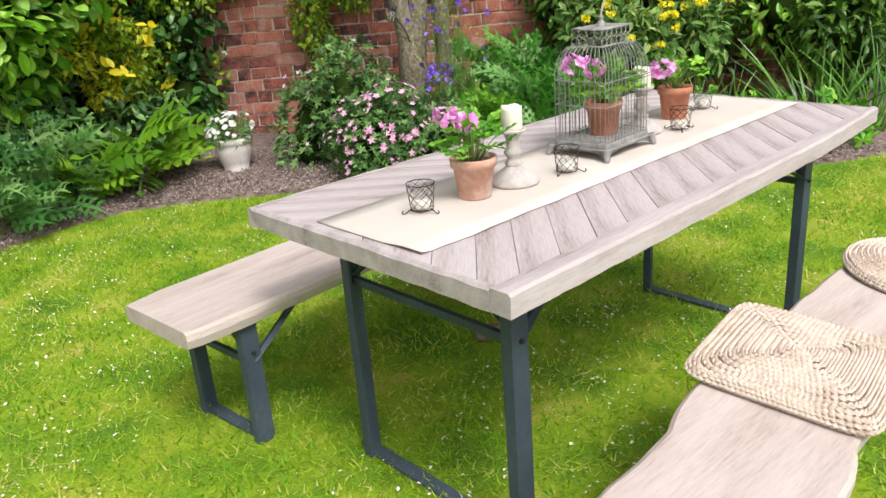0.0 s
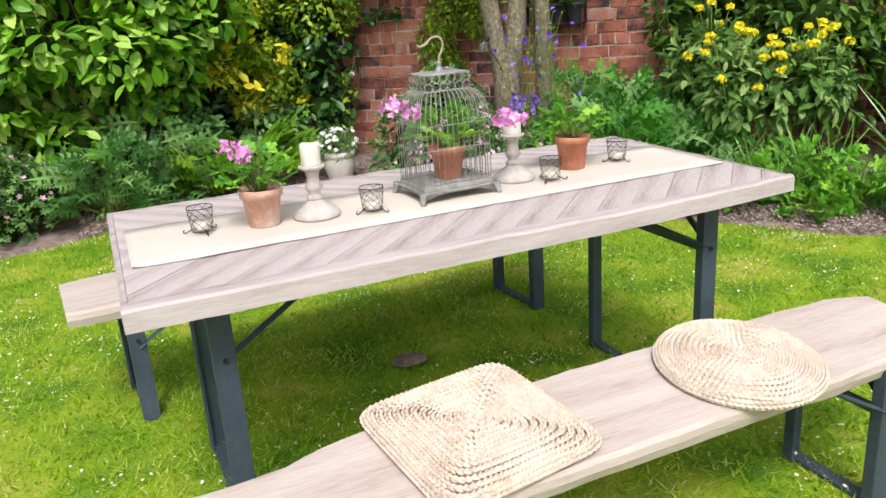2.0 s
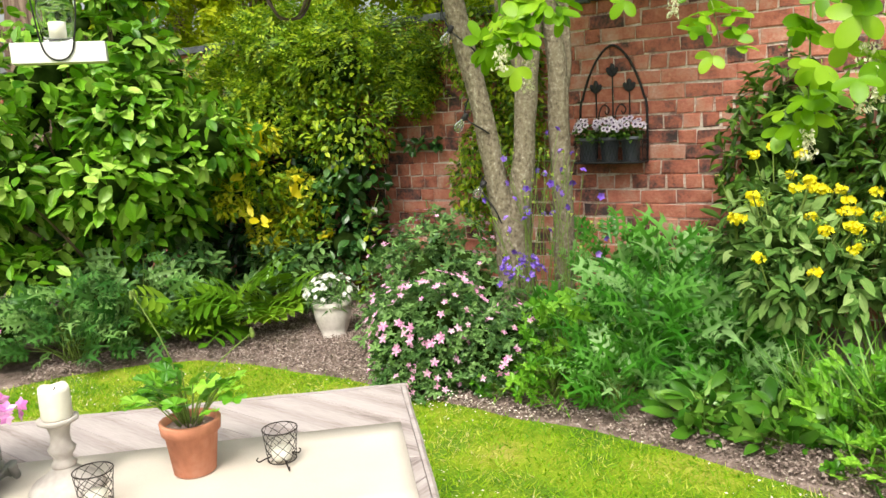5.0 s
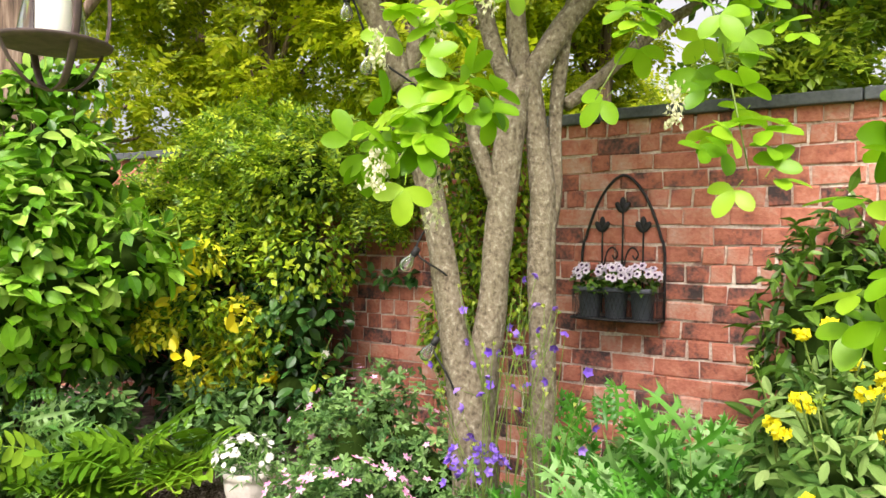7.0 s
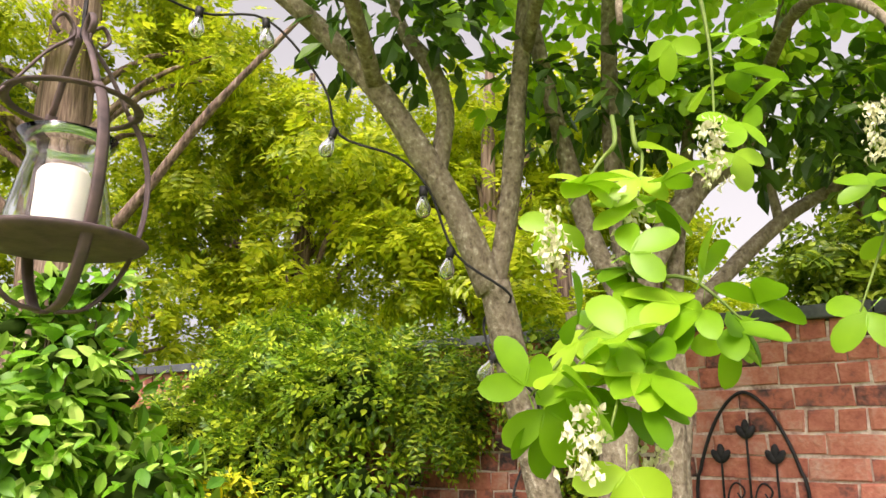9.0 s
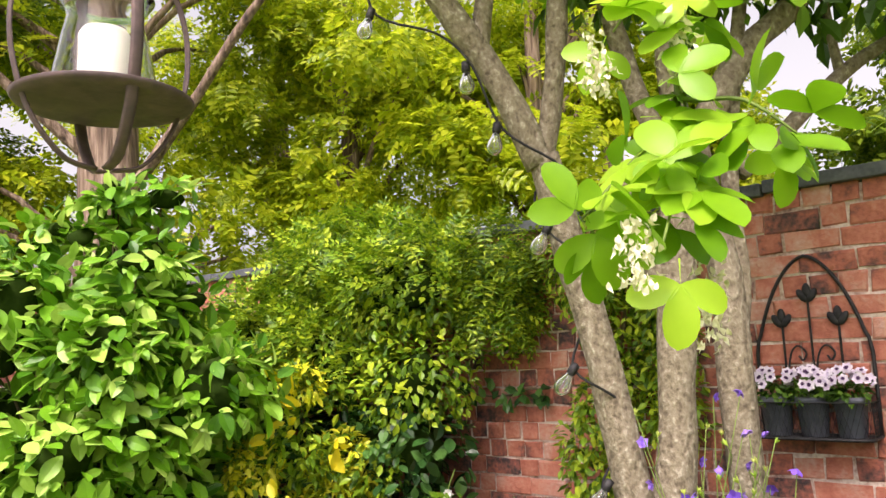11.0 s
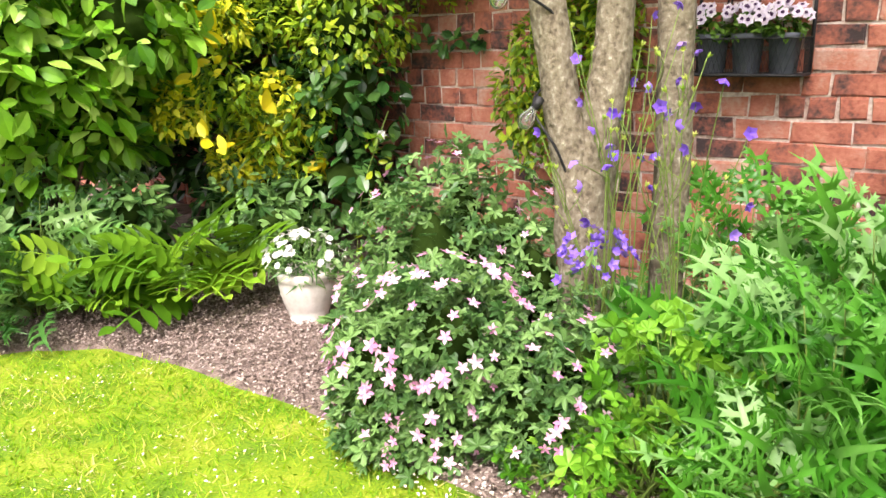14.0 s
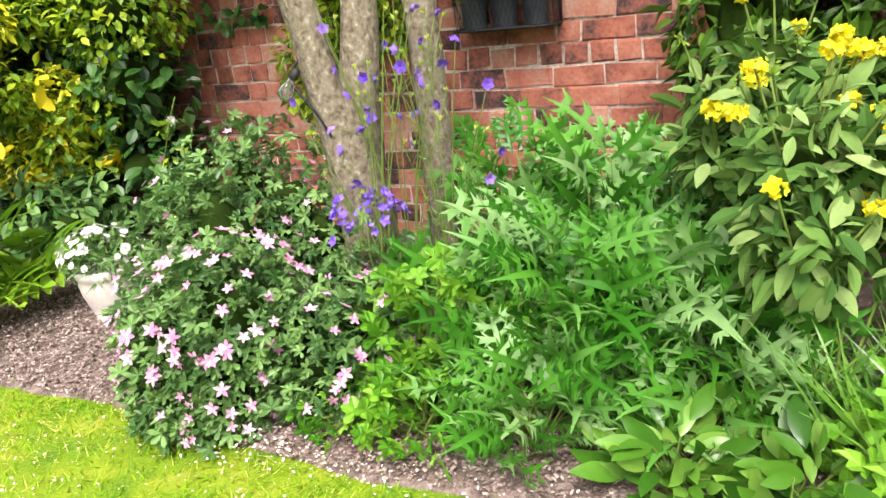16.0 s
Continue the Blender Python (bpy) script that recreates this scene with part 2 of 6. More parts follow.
# ---- mesh helpers ----
def link_mesh(name, mesh, mat, parent=None, label="", at=None):
    if mat:
        mesh.materials.append(mat)
    ob = new(name, mesh)
    if parent is not None:
        ob.parent = parent
    if at is not None:
        ob.matrix_basis = at
    if label:
        ob["label"] = label
    return ob


def part(name, bm, mat, parent=None, label="", smooth=False):
    mesh = bpy.data.meshes.new(name)
    bm.normal_update()
    bm.to_mesh(mesh)
    bm.free()
    if smooth:
        mesh.polygons.foreach_set("use_smooth", [True] * len(mesh.polygons))
    return link_mesh(name, mesh, mat, parent, label)


def raw(name, verts, faces, mat, parent=None, label="", smooth=False):
    mesh = bpy.data.meshes.new(name)
    mesh.from_pydata([tuple(v) for v in verts] if not isinstance(verts, np.ndarray) else verts.tolist(), [], faces if isinstance(faces, list) else faces.tolist())
    if smooth:
        mesh.polygons.foreach_set("use_smooth", [True] * len(mesh.polygons))
    mesh.update()
    return link_mesh(name, mesh, mat, parent, label)


def empty(name, x, y, z, turn=0, label="", category="", group="", kind=""):
    ob = new(name)
    ob.empty_display_size = 0.1
    ob.matrix_basis = pose(x, y, z, 0, 0, turn)
    return tagged(ob, label, category, group, kind)


def box(bm, x0, y0, z0, x1, y1, z1, bevel=0.0, m=None):
    made = bmesh.ops.create_cube(bm, size=1.0, matrix=Matrix.Translation(((x0 + x1) / 2, (y0 + y1) / 2, (z0 + z1) / 2)) @ Matrix.Diagonal((x1 - x0, y1 - y0, z1 - z0, 1)))["verts"]
    if bevel:
        edges = list({e for v in made for e in v.link_edges})
        out = bmesh.ops.bevel(bm, geom=edges, offset=bevel, segments=2, affect="EDGES", profile=0.6)
        made = list({v for f in out["faces"] for v in f.verts} | {v for v in made if v.is_valid})
    if m is not None:
        bmesh.ops.transform(bm, matrix=m, verts=[v for v in made if v.is_valid])
    return bm


def lathe(bm, profile, segs=28, m=None):
    """Turns a profile of (radius, height) about the z axis."""
    rings = []
    for r, z in profile:
        rings.append([bm.verts.new((r * math.cos(2 * math.pi * k / segs), r * math.sin(2 * math.pi * k / segs), z)) for k in range(segs)])
    for a, b in zip(rings, rings[1:]):
        for k in range(segs):
            bm.faces.new((a[k], a[(k + 1) % segs], b[(k + 1) % segs], b[k]))
    for ring, flip in ((rings[0], True), (rings[-1], False)):
        bm.faces.new(ring[::-1] if flip else ring)
    if m is not None:
        bmesh.ops.transform(bm, matrix=m, verts=[v for ring in rings for v in ring])
    return bm


def smooth_line(points, steps):
    pts = [Vector(p) for p in points]
    out = []
    for i in range(len(pts) - 1):
        p0, p1, p2, p3 = pts[max(i - 1, 0)], pts[i], pts[i + 1], pts[min(i + 2, len(pts) - 1)]
        for k in range(steps):
            t = k / steps
            out.append(0.5 * (2 * p1 + (p2 - p0) * t + (2 * p0 - 5 * p1 + 4 * p2 - p3) * t * t + (3 * p1 - p0 - 3 * p2 + p3) * t ** 3))
    out.append(pts[-1])
    return out


def tube(bm, points, radii, segs=8, steps=4, flat=1.0, wobble=0.0, closed=False):
    """A round or flattened bar swept along a smooth line; radii: one, or one for each point."""
    line = smooth_line(points, steps) if steps > 1 else [Vector(p) for p in points]
    n = len(line)
    if isinstance(radii, (int, float)):
        radii = [radii] * len(points)
    side, rings = None, []
    for i, p in enumerate(line):
        along = (line[min(i + 1, n - 1)] - line[max(i - 1, 0)]).normalized()
        if side is None:
            side = along.cross(Vector((0, 0, 1)) if abs(along.z) < 0.9 else Vector((0, 1, 0))).normalized()
        side = (side - along * side.dot(along)).normalized()
        up = along.cross(side)
        u = i / max(n - 1, 1) * (len(radii) - 1)
        k = min(int(u), len(radii) - 2) if len(radii) > 1 else 0
        r = radii[k] + (radii[min(k + 1, len(radii) - 1)] - radii[k]) * (u - k)
        ring = []
        for j in range(segs):
            a = 2 * math.pi * j / segs
            q = r
            if wobble:
                q = r * (1 + wobble * noise.noise(p * 5 + Vector((math.cos(a), math.sin(a), 0)) * 1.2))
            ring.append(bm.verts.new(p + side * math.cos(a) * q + up * math.sin(a) * q * flat))
        rings.append(ring)
    for a, b in zip(rings, rings[1:]):
        for j in range(segs):
            bm.faces.new((a[j], a[(j + 1) % segs], b[(j + 1) % segs], b[j]))
    bm.faces.new(rings[0][::-1])
    bm.faces.new(rings[-1])
    return bm


# ---- leaves: shapes one unit long along +y, face up ----
def leaf_oval(width=0.5, droop=0.12):
    w = width / 2
    v = [(0, 0, 0), (-w * 0.8, 0.3, 0.06), (0, 0.32, -0.01), (w * 0.8, 0.3, 0.06), (-w, 0.58, 0.04), (0, 0.62, -0.03), (w, 0.58, 0.04), (0, 1, -droop)]
    return np.array(v), [(0, 2, 1), (0, 3, 2), (1, 2, 5, 4), (2, 3, 6, 5), (4, 5, 7), (5, 6, 7)]


def joined(shapes):
    verts, faces, base = [], [], 0
    for v, f in shapes:
        verts.append(v)
        faces += [tuple(i + base for i in face) for face in f]
        base += len(v)
    return np.concatenate(verts), faces


def moved(shape, x=0, y=0, z=0, turn=0, size=1.0, tip=0.0):
    m = np.array(pose(x, y, z, tip, 0, turn)) @ np.diag([size, size, size, 1])
    v = shape[0] @ m[:3, :3].T + m[:3, 3]
    return v, shape[1]


def leaf_fine(width=0.5, droop=0.15, blunt=0.0):
    """A leaf with a rounded outline, a folded midrib and a curved blade."""
    stations = [(0.08, 0.3), (0.25, 0.72), (0.45, 0.98), (0.65, 1.0 if blunt else 0.9), (0.82, 0.84 if blunt else 0.6), (0.94, 0.5 if blunt else 0.26)]
    v, f = [(0, 0, 0)], []
    for y, w in stations:
        z = -droop * y * y
        v += [(-width / 2 * w, y, z + 0.05 * w), (0, y, z - 0.01), (width / 2 * w, y, z + 0.05 * w)]
    v.append((0, 1, -droop - 0.01))
    f += [(0, 2, 1), (0, 3, 2)]
    for i in range(len(stations) - 1):
        a = 1 + 3 * i
        f += [(a, a + 1, a + 4, a + 3), (a + 1, a + 2, a + 5, a + 4)]
    a = 1 + 3 * (len(stations) - 1)
    f += [(a, a + 1, a + 3), (a + 1, a + 2, a + 3)]
    return np.array(v), f


def leaf_plain(width=0.5):
    return np.array([(0, 0, 0), (-width / 2, 0.5, 0.05), (0, 0.5, -0.02), (width / 2, 0.5, 0.05), (0, 1, -0.1)]), [(0, 2, 1), (0, 3, 2), (1, 2, 4), (2, 3, 4)]


def leaf_three():
    """Three leaflets on a stalk."""
    o = leaf_fine(0.6, 0.22, 1.0)
    return joined([moved(o, y=0.3, size=0.7), moved(o, y=0.3, turn=72, size=0.6), moved(o, y=0.3, turn=-72, size=0.6), (np.array([(-0.012, 0, 0), (0.012, 0, 0), (0, 0.32, 0.005)]), [(0, 1, 2)])])


def leaf_lobed(lobes=5, cut=0.55, spread=260):
    """A rounded palm-shaped leaf with lobes."""
    v, f = [(0, 0.45, -0.04)], []
    k = lobes * 4
    for i in range(k + 1):
        a = radians(-90 - (spread / 2) + 180 + spread * i / k) - math.pi / 2
        ph = (i % 4) / 4
        r = 0.5 * (1 - (1 - cut) * abs(2 * abs(ph - 0.5)) ** 1.5)
        v.append((math.sin(a + math.pi / 2) * r, 0.45 + math.cos(a + math.pi / 2) * r, 0.05 * math.sin(i * 1.7)))
    for i in range(k):
        f.append((0, i + 2, i + 1))
    v += [(-0.012, 0.45, -0.04), (0.012, 0.45, -0.04), (0, -0.3, -0.35)]
    f.append((len(v) - 3, len(v) - 2, len(v) - 1))
    return np.array(v), f


def leaf_jagged(pairs=5, broad=1.0):
    """A long, arching leaf cut into pointed lobes, each with smaller side points. broad: the width of blade and lobes."""
    v, f = [], []
    n = 10
    arch = lambda y: 0.3 * y - 0.46 * y * y
    band = lambda y: broad * 0.05 * math.sin(math.pi * min(1.0, 0.12 + 0.8 * y)) + 0.004
    for i in range(n + 1):
        y = i / n
        v += [(-band(y), y, arch(y) + 0.014), (0, y, arch(y)), (band(y), y, arch(y) + 0.014)]
    for i in range(n):
        a = 3 * i
        f += [(a, a + 1, a + 4, a + 3), (a + 1, a + 2, a + 5, a + 4)]
    foot = 0.085 * broad
    for p in range(pairs):
        u = p / (pairs - 1)
        y0 = 0.16 + 0.6 * u
        reach = 0.4 * math.sin(math.pi * (0.3 + 0.45 * u)) * (1 + 0.18 * math.sin(p * 5.1))
        for s in (-1, 1):
            y = y0 + (0.05 if s > 0 else 0)
            z, w, b = arch(y) + 0.014, band(y) * 0.9, len(v)
            at = lambda k, up, rise: (s * (w + (reach - w) * k), y + up, z + rise)
            v += [at(0, 0, 0), at(0, foot, arch(y + foot) - arch(y)), at(0.5, 0.04, 0.045), at(0.45, 0.07 + foot * 0.75, 0.045), at(1, 0.2, -0.03), at(0.72, -0.035, 0.015), at(0.68, 0.27, 0.015)]
            f += [(b, b + 2, b + 3, b + 1), (b + 2, b + 4, b + 3)]
            v += [at(0.24, 0.02, 0.03), at(0.24, foot + 0.025, 0.03)]
            f += [(b + 7, b + 5, b + 2), (b + 8, b + 3, b + 6)]
            v += [at(0.75, 0.12, 0.005), at(0.95, 0.05, -0.03)]
            f += [(b + 2, b + 10, b + 9)]
    b, e = len(v), arch(1.0)
    v += [(-band(1.0), 1.0, e), (band(1.0), 1.0, e), (0, 1.14, arch(1.14))]
    f.append((b, b + 1, b + 2))
    return np.array(v), f


def leaf_frond(pairs=8, width=0.3, slim=0.42, blade=None):
    """A frond with paired leaflets."""
    arch = lambda y: 0.35 * y - 0.55 * y * y
    shapes = []
    rib, f = [], []
    for i in range(7):
        y = i / 6
        rib += [(-0.008, y, arch(y)), (0.008, y, arch(y))]
    f = [(2 * i, 2 * i + 1, 2 * i + 3, 2 * i + 2) for i in range(6)]
    shapes.append((np.array(rib), f))
    o = blade or leaf_oval(slim, 0.1)
    for p in range(pairs):
        y = 0.12 + 0.82 * p / pairs
        size = width * math.sin(math.pi * (0.25 + 0.62 * p / pairs))
        for s in (-1, 1):
            shapes.append(moved(o, 0, y, arch(y), turn=-s * 68, size=size))
    shapes.append(moved(o, 0, 0.93, arch(0.93), size=width * 0.6))
    return joined(shapes)


def leaf_strap(width=0.05, bend=0.5):
    v = []
    for i in range(6):
        y = i / 5
        w = width / 2 * (1 - y ** 2.2) + 0.002
        v += [(-w, y, -bend * y ** 2.4), (w, y, -bend * y ** 2.4)]
    return np.array(v), [(2 * i, 2 * i + 1, 2 * i + 3, 2 * i + 2) for i in range(5)]


def bloom(petals=5, width=0.6, cup=0.15):
    """An open flower, face along +z, one unit across."""
    o = leaf_oval(width, -0.05)
    shapes = [moved(o, turn=360 * k / petals, size=0.5, tip=math.degrees(cup)) for k in range(petals)]
    return joined(shapes)


def scatter(shape, places, ahead, up, sizes):
    """Copies of one shape: each at a place, with its +y turned ahead and its face turned up."""
    v, f = shape
    y = ahead / np.linalg.norm(ahead, axis=1, keepdims=True)
    x = np.cross(y, up)
    x /= np.linalg.norm(x, axis=1, keepdims=True) + 1e-9
    z = np.cross(x, y)
    out = (v[None, :, 0:1] * x[:, None] + v[None, :, 1:2] * y[:, None] + v[None, :, 2:3] * z[:, None]) * sizes[:, None, None] + places[:, None]
    faces = []
    k = len(v)
    for i in range(len(places)):
        b = i * k
        faces += [tuple(j + b for j in face) for face in f]
    return out.reshape(-1, 3), faces


def singles(name, shape, mat, parent, places, ahead, up, sizes, label=""):
    """Leaves or flowers as objects of their own on one shared mesh, posed as scatter() does."""
    mesh = bpy.data.meshes.new(name)
    mesh.from_pydata(shape[0].tolist(), [], shape[1])
    mesh.polygons.foreach_set("use_smooth", [True] * len(mesh.polygons))
    mesh.materials.append(mat)
    made = []
    for p, a, u, s in zip(places, ahead, up, sizes):
        y = Vector(a).normalized()
        x = y.cross(Vector(u)).normalized()
        z = x.cross(y)
        ob = new(name, mesh)
        ob.parent = parent
        ob.matrix_basis = Matrix(((x.x * s, y.x * s, z.x * s, p[0]), (x.y * s, y.y * s, z.y * s, p[1]), (x.z * s, y.z * s, z.z * s, p[2]), (0, 0, 0, 1)))
        if label:
            ob["label"] = label
        made.append(ob)
    return made


def unit(rng, n):
    d = rng.normal(size=(n, 3))
    return d / np.linalg.norm(d, axis=1, keepdims=True)


def shell(rng, n, lumps, inner=0.7, low=-1.0):
    """Points and outward ways near the skin of a heap of ellipsoids (x, y, z, rx, ry, rz)."""
    lumps = np.array(lumps, float)
    weight = (lumps[:, 3] * lumps[:, 4] + lumps[:, 4] * lumps[:, 5] + lumps[:, 3] * lumps[:, 5])
    places, ways = [], []
    while sum(len(p) for p in places) < n:
        pick = rng.choice(len(lumps), size=n, p=weight / weight.sum())
        d = unit(rng, n)
        r = inner + (1 - inner) * rng.random(n) ** 0.6
        p = lumps[pick, :3] + d * lumps[pick, 3:] * r[:, None]
        keep = p[:, 2] > 0.02
        for row in lumps:
            q = (p - row[:3]) / row[3:]
            keep &= (q * q).sum(1) > (inner * 0.92) ** 2
        keep &= d[:, 2] > low
        places.append(p[keep])
        ways.append(d[keep])
    return np.concatenate(places)[:n], np.concatenate(ways)[:n]


def heap(rng, centre, size, count, spread=0.7):
    """Lumps that together fill an uneven mound."""
    out = []
    for _ in range(count):
        d = unit(rng, 1)[0] * np.array(size) * spread * rng.random() ** 0.4
        k = 0.32 + 0.3 * rng.random()
        out.append((*(np.array(centre) + d), size[0] * k, size[1] * k, size[2] * k))
    return out


def foliage(name, rng, n, shape, mat, parent, lumps, size, hang=0.3, loose=0.7, inner=0.65, label="", low=-0.8):
    places, ways = shell(rng, n, lumps, inner, low)
    ahead = ways * 0.6 + unit(rng, n) * loose
    ahead[:, 2] -= hang
    up = ways * 0.5 + unit(rng, n) * 0.5
    up[:, 2] += 0.8
    sizes = size * (0.6 + 0.8 * rng.random(n))
    v, f = scatter(shape, places, ahead, up, sizes)
    return tagged(raw(name, v, f, mat, parent, label), kind="stuff")


def blooms(name, rng, n, shape, mat, parent, lumps, size, inner=0.97, low=0.0, label=""):
    places, ways = shell(rng, n, lumps, inner, low)
    face = ways + unit(rng, n) * 0.5
    face[:, 2] += 0.35
    ahead = np.cross(face, unit(rng, n))
    v, f = scatter(shape, places, ahead, face, size * (0.75 + 0.5 * rng.random(n)))
    return tagged(raw(name, v, f, mat, parent, label), kind="stuff")


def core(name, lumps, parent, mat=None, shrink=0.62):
    """Dark lumps that block the view through a plant, coloured as the shade inside."""
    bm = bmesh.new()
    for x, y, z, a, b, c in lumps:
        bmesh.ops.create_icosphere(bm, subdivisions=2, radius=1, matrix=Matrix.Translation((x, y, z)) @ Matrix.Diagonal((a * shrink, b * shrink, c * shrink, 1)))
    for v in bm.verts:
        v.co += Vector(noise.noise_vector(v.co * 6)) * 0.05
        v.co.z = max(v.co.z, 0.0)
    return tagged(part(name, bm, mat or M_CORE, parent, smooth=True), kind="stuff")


def stems(name, rng, base, tips, radius, mat, parent, lift=0.4, segs=5):
    bm = bmesh.new()
    for tip in tips:
        b = Vector(base) + Vector((rng.uniform(-0.06, 0.06), rng.uniform(-0.06, 0.06), 0))
        t = Vector(tip)
        mid = b.lerp(t, 0.5) + Vector((0, 0, lift * (t - b).length * 0.2)) + Vector(unit(rng, 1)[0]) * 0.03
        tube(bm, [b, mid, t], [radius, radius * 0.7, radius * 0.35], segs, 3)
    return tagged(part(name, bm, mat, parent, smooth=True), kind="stuff")


def rng_of(k):
    return np.random.default_rng(k)


# ---- ground, bed and wall ----
EDGE_X = [-9, -2, -0.66, -0.28, 0.03, 0.44, 0.75, 1.05, 1.43, 1.71, 1.91, 2.16, 2.4, 2.63, 2.9, 3.2, 3.39, 3.77, 4.09, 6, 12]
EDGE_Y = [3.2, 3.25, 3.42, 3.55, 3.7, 3.79, 3.78, 3.6, 3.31, 3.07, 2.82, 2.57, 2.34, 2.17, 1.86, 1.48, 1.1, 0.83, 0.67, 0.0, -2]
WALL = pose(3.6, 3.8, 0, 0, 0, -40)


def lawn_edge(x):
    return np.interp(x, EDGE_X, EDGE_Y)


def wall_y(x):
    return 3.8 - 0.84 * (x - 3.6)


def ground():
    bm = bmesh.new()
    bmesh.ops.create_circle(bm, cap_ends=True, radius=900, segments=48)
    tagged(part("ground", bm, M_LAWN), "mown green lawn with pale dry patches", "lawn", kind="structure")


def grass(rng, n=210000):
    x, y = rng.uniform(-2.6, 4.6, n), rng.uniform(-1.0, 3.95, n)
    keep = y < lawn_edge(x) + rng.normal(0, 0.015, n)
    x, y = x[keep], y[keep]
    patch = np.array([noise.noise((a * 1.7, b * 1.7, 0)) for a, b in zip(x, y)])
    keep = rng.random(len(x)) < 0.75 + 0.6 * patch
    x, y = x[keep], y[keep]
    n = len(x)
    a = rng.uniform(0, 2 * math.pi, n)
    tall = 0.008 + 0.024 * rng.random(n) ** 1.5
    lean = rng.normal(0, 0.022, (n, 2))
    w = 0.0022 + 0.002 * rng.random(n)
    v = np.zeros((n, 3, 3))
    v[:, 0] = np.stack([x - np.cos(a) * w, y - np.sin(a) * w, 0 * x], 1)
    v[:, 1] = np.stack([x + np.cos(a) * w, y + np.sin(a) * w, 0 * x], 1)
    v[:, 2] = np.stack([x + lean[:, 0], y + lean[:, 1], tall], 1)
    ob = raw("grass", v.reshape(-1, 3), np.arange(n * 3).reshape(-1, 3), M_BLADE)
    tagged(ob, "short green grass blades on the lawn", "grass", kind="stuff")


def bed(rng):
    cols, rows = 150, 26
    xs = np.concatenate([np.linspace(-8, -1, 20, endpoint=False), np.linspace(-1, 4.5, 110, endpoint=False), np.linspace(4.5, 10, 20)])
    verts, faces = [], []
    for i, x in enumerate(xs):
        y0, y1 = float(lawn_edge(x)), wall_y(x) + 0.05
        y1 = max(y1, y0 + 0.3)
        for j in range(rows):
            u = (j / (rows - 1)) ** 1.3
            y = y0 + (y1 - y0) * u
            z = -0.01 if j == 0 else 0.012 + 0.035 * min(u * 5, 1) + 0.016 * noise.noise((x * 6, y * 6, 0)) + 0.008 * noise.noise((x * 19, y * 19, 3))
            verts.append((x + 0.02 * noise.noise((x * 3, j * 0.7, 0)), y + 0.03 * noise.noise((x * 4, 7, j * 0.3)) * (j < rows - 1), z))
    for i in range(len(xs) - 1):
        for j in range(rows - 1):
            a = i * rows + j
            faces.append((a, a + rows, a + rows + 1, a + 1))
    tagged(raw("flower_bed", verts, faces, M_SOIL, smooth=True), "brown soil bed mulched with fine bark", "flower bed", kind="structure")
    n = 44000
    x = rng.uniform(-0.2, 4.2, n)
    y = lawn_edge(x) + rng.random(n) * 1.6 + 0.01
    z = 0.018 + 0.034 * np.minimum((y - lawn_edge(x)) / 0.4, 1) + 0.014 * rng.random(n)
    shape = (np.array([(-0.3, 0, 0), (0.3, 0, 0), (0.35, 1, 0.1), (-0.25, 1, 0.05), (0, 0.5, 0.35)]), [(0, 1, 4), (1, 2, 4), (2, 3, 4), (3, 0, 4)])
    ahead = unit(rng, n)
    ahead[:, 2] *= 0.4
    up = unit(rng, n) * 0.5 + np.array([0, 0, 1])
    v, f = scatter(shape, np.stack([x, y, z], 1), ahead, up, 0.006 + 0.012 * rng.random(n))
    tagged(raw("bark_mulch", v, f, M_CHIP), "loose brown bark chips on the bed", "mulch", kind="stuff")


def fallen_petals(rng, n=10000):
    x = np.concatenate([rng.uniform(-2.2, 4, n), rng.normal(2.15, 0.35, 420)])
    y = np.concatenate([rng.uniform(-0.8, 3.6, n), np.zeros(420)])
    y[n:] = lawn_edge(x[n:]) + rng.normal(0.02, 0.07, 420)
    keep = (y < lawn_edge(x)) | (np.arange(len(x)) >= n)
    patch = np.array([noise.noise((a * 1.3 + 5, b * 1.3, 0)) for a, b in zip(x, y)])
    keep &= (patch > -0.06) | (np.arange(len(x)) >= n)
    x, y = x[keep], y[keep]
    k = len(x)
    ahead = unit(rng, k)
    ahead[:, 2] *= 0.3
    up = np.tile([0, 0, 1.0], (k, 1)) + unit(rng, k) * 0.4
    v, f = scatter(leaf_oval(0.6), np.stack([x, y, np.where(np.arange(k) > k - 300, 0.05, 0.022)], 1), ahead, up, 0.006 + 0.009 * rng.random(k))
    tagged(raw("fallen_petals", v, f, M_PETAL_DROP), "pale fallen petals strewn over the lawn", "petals", kind="stuff")


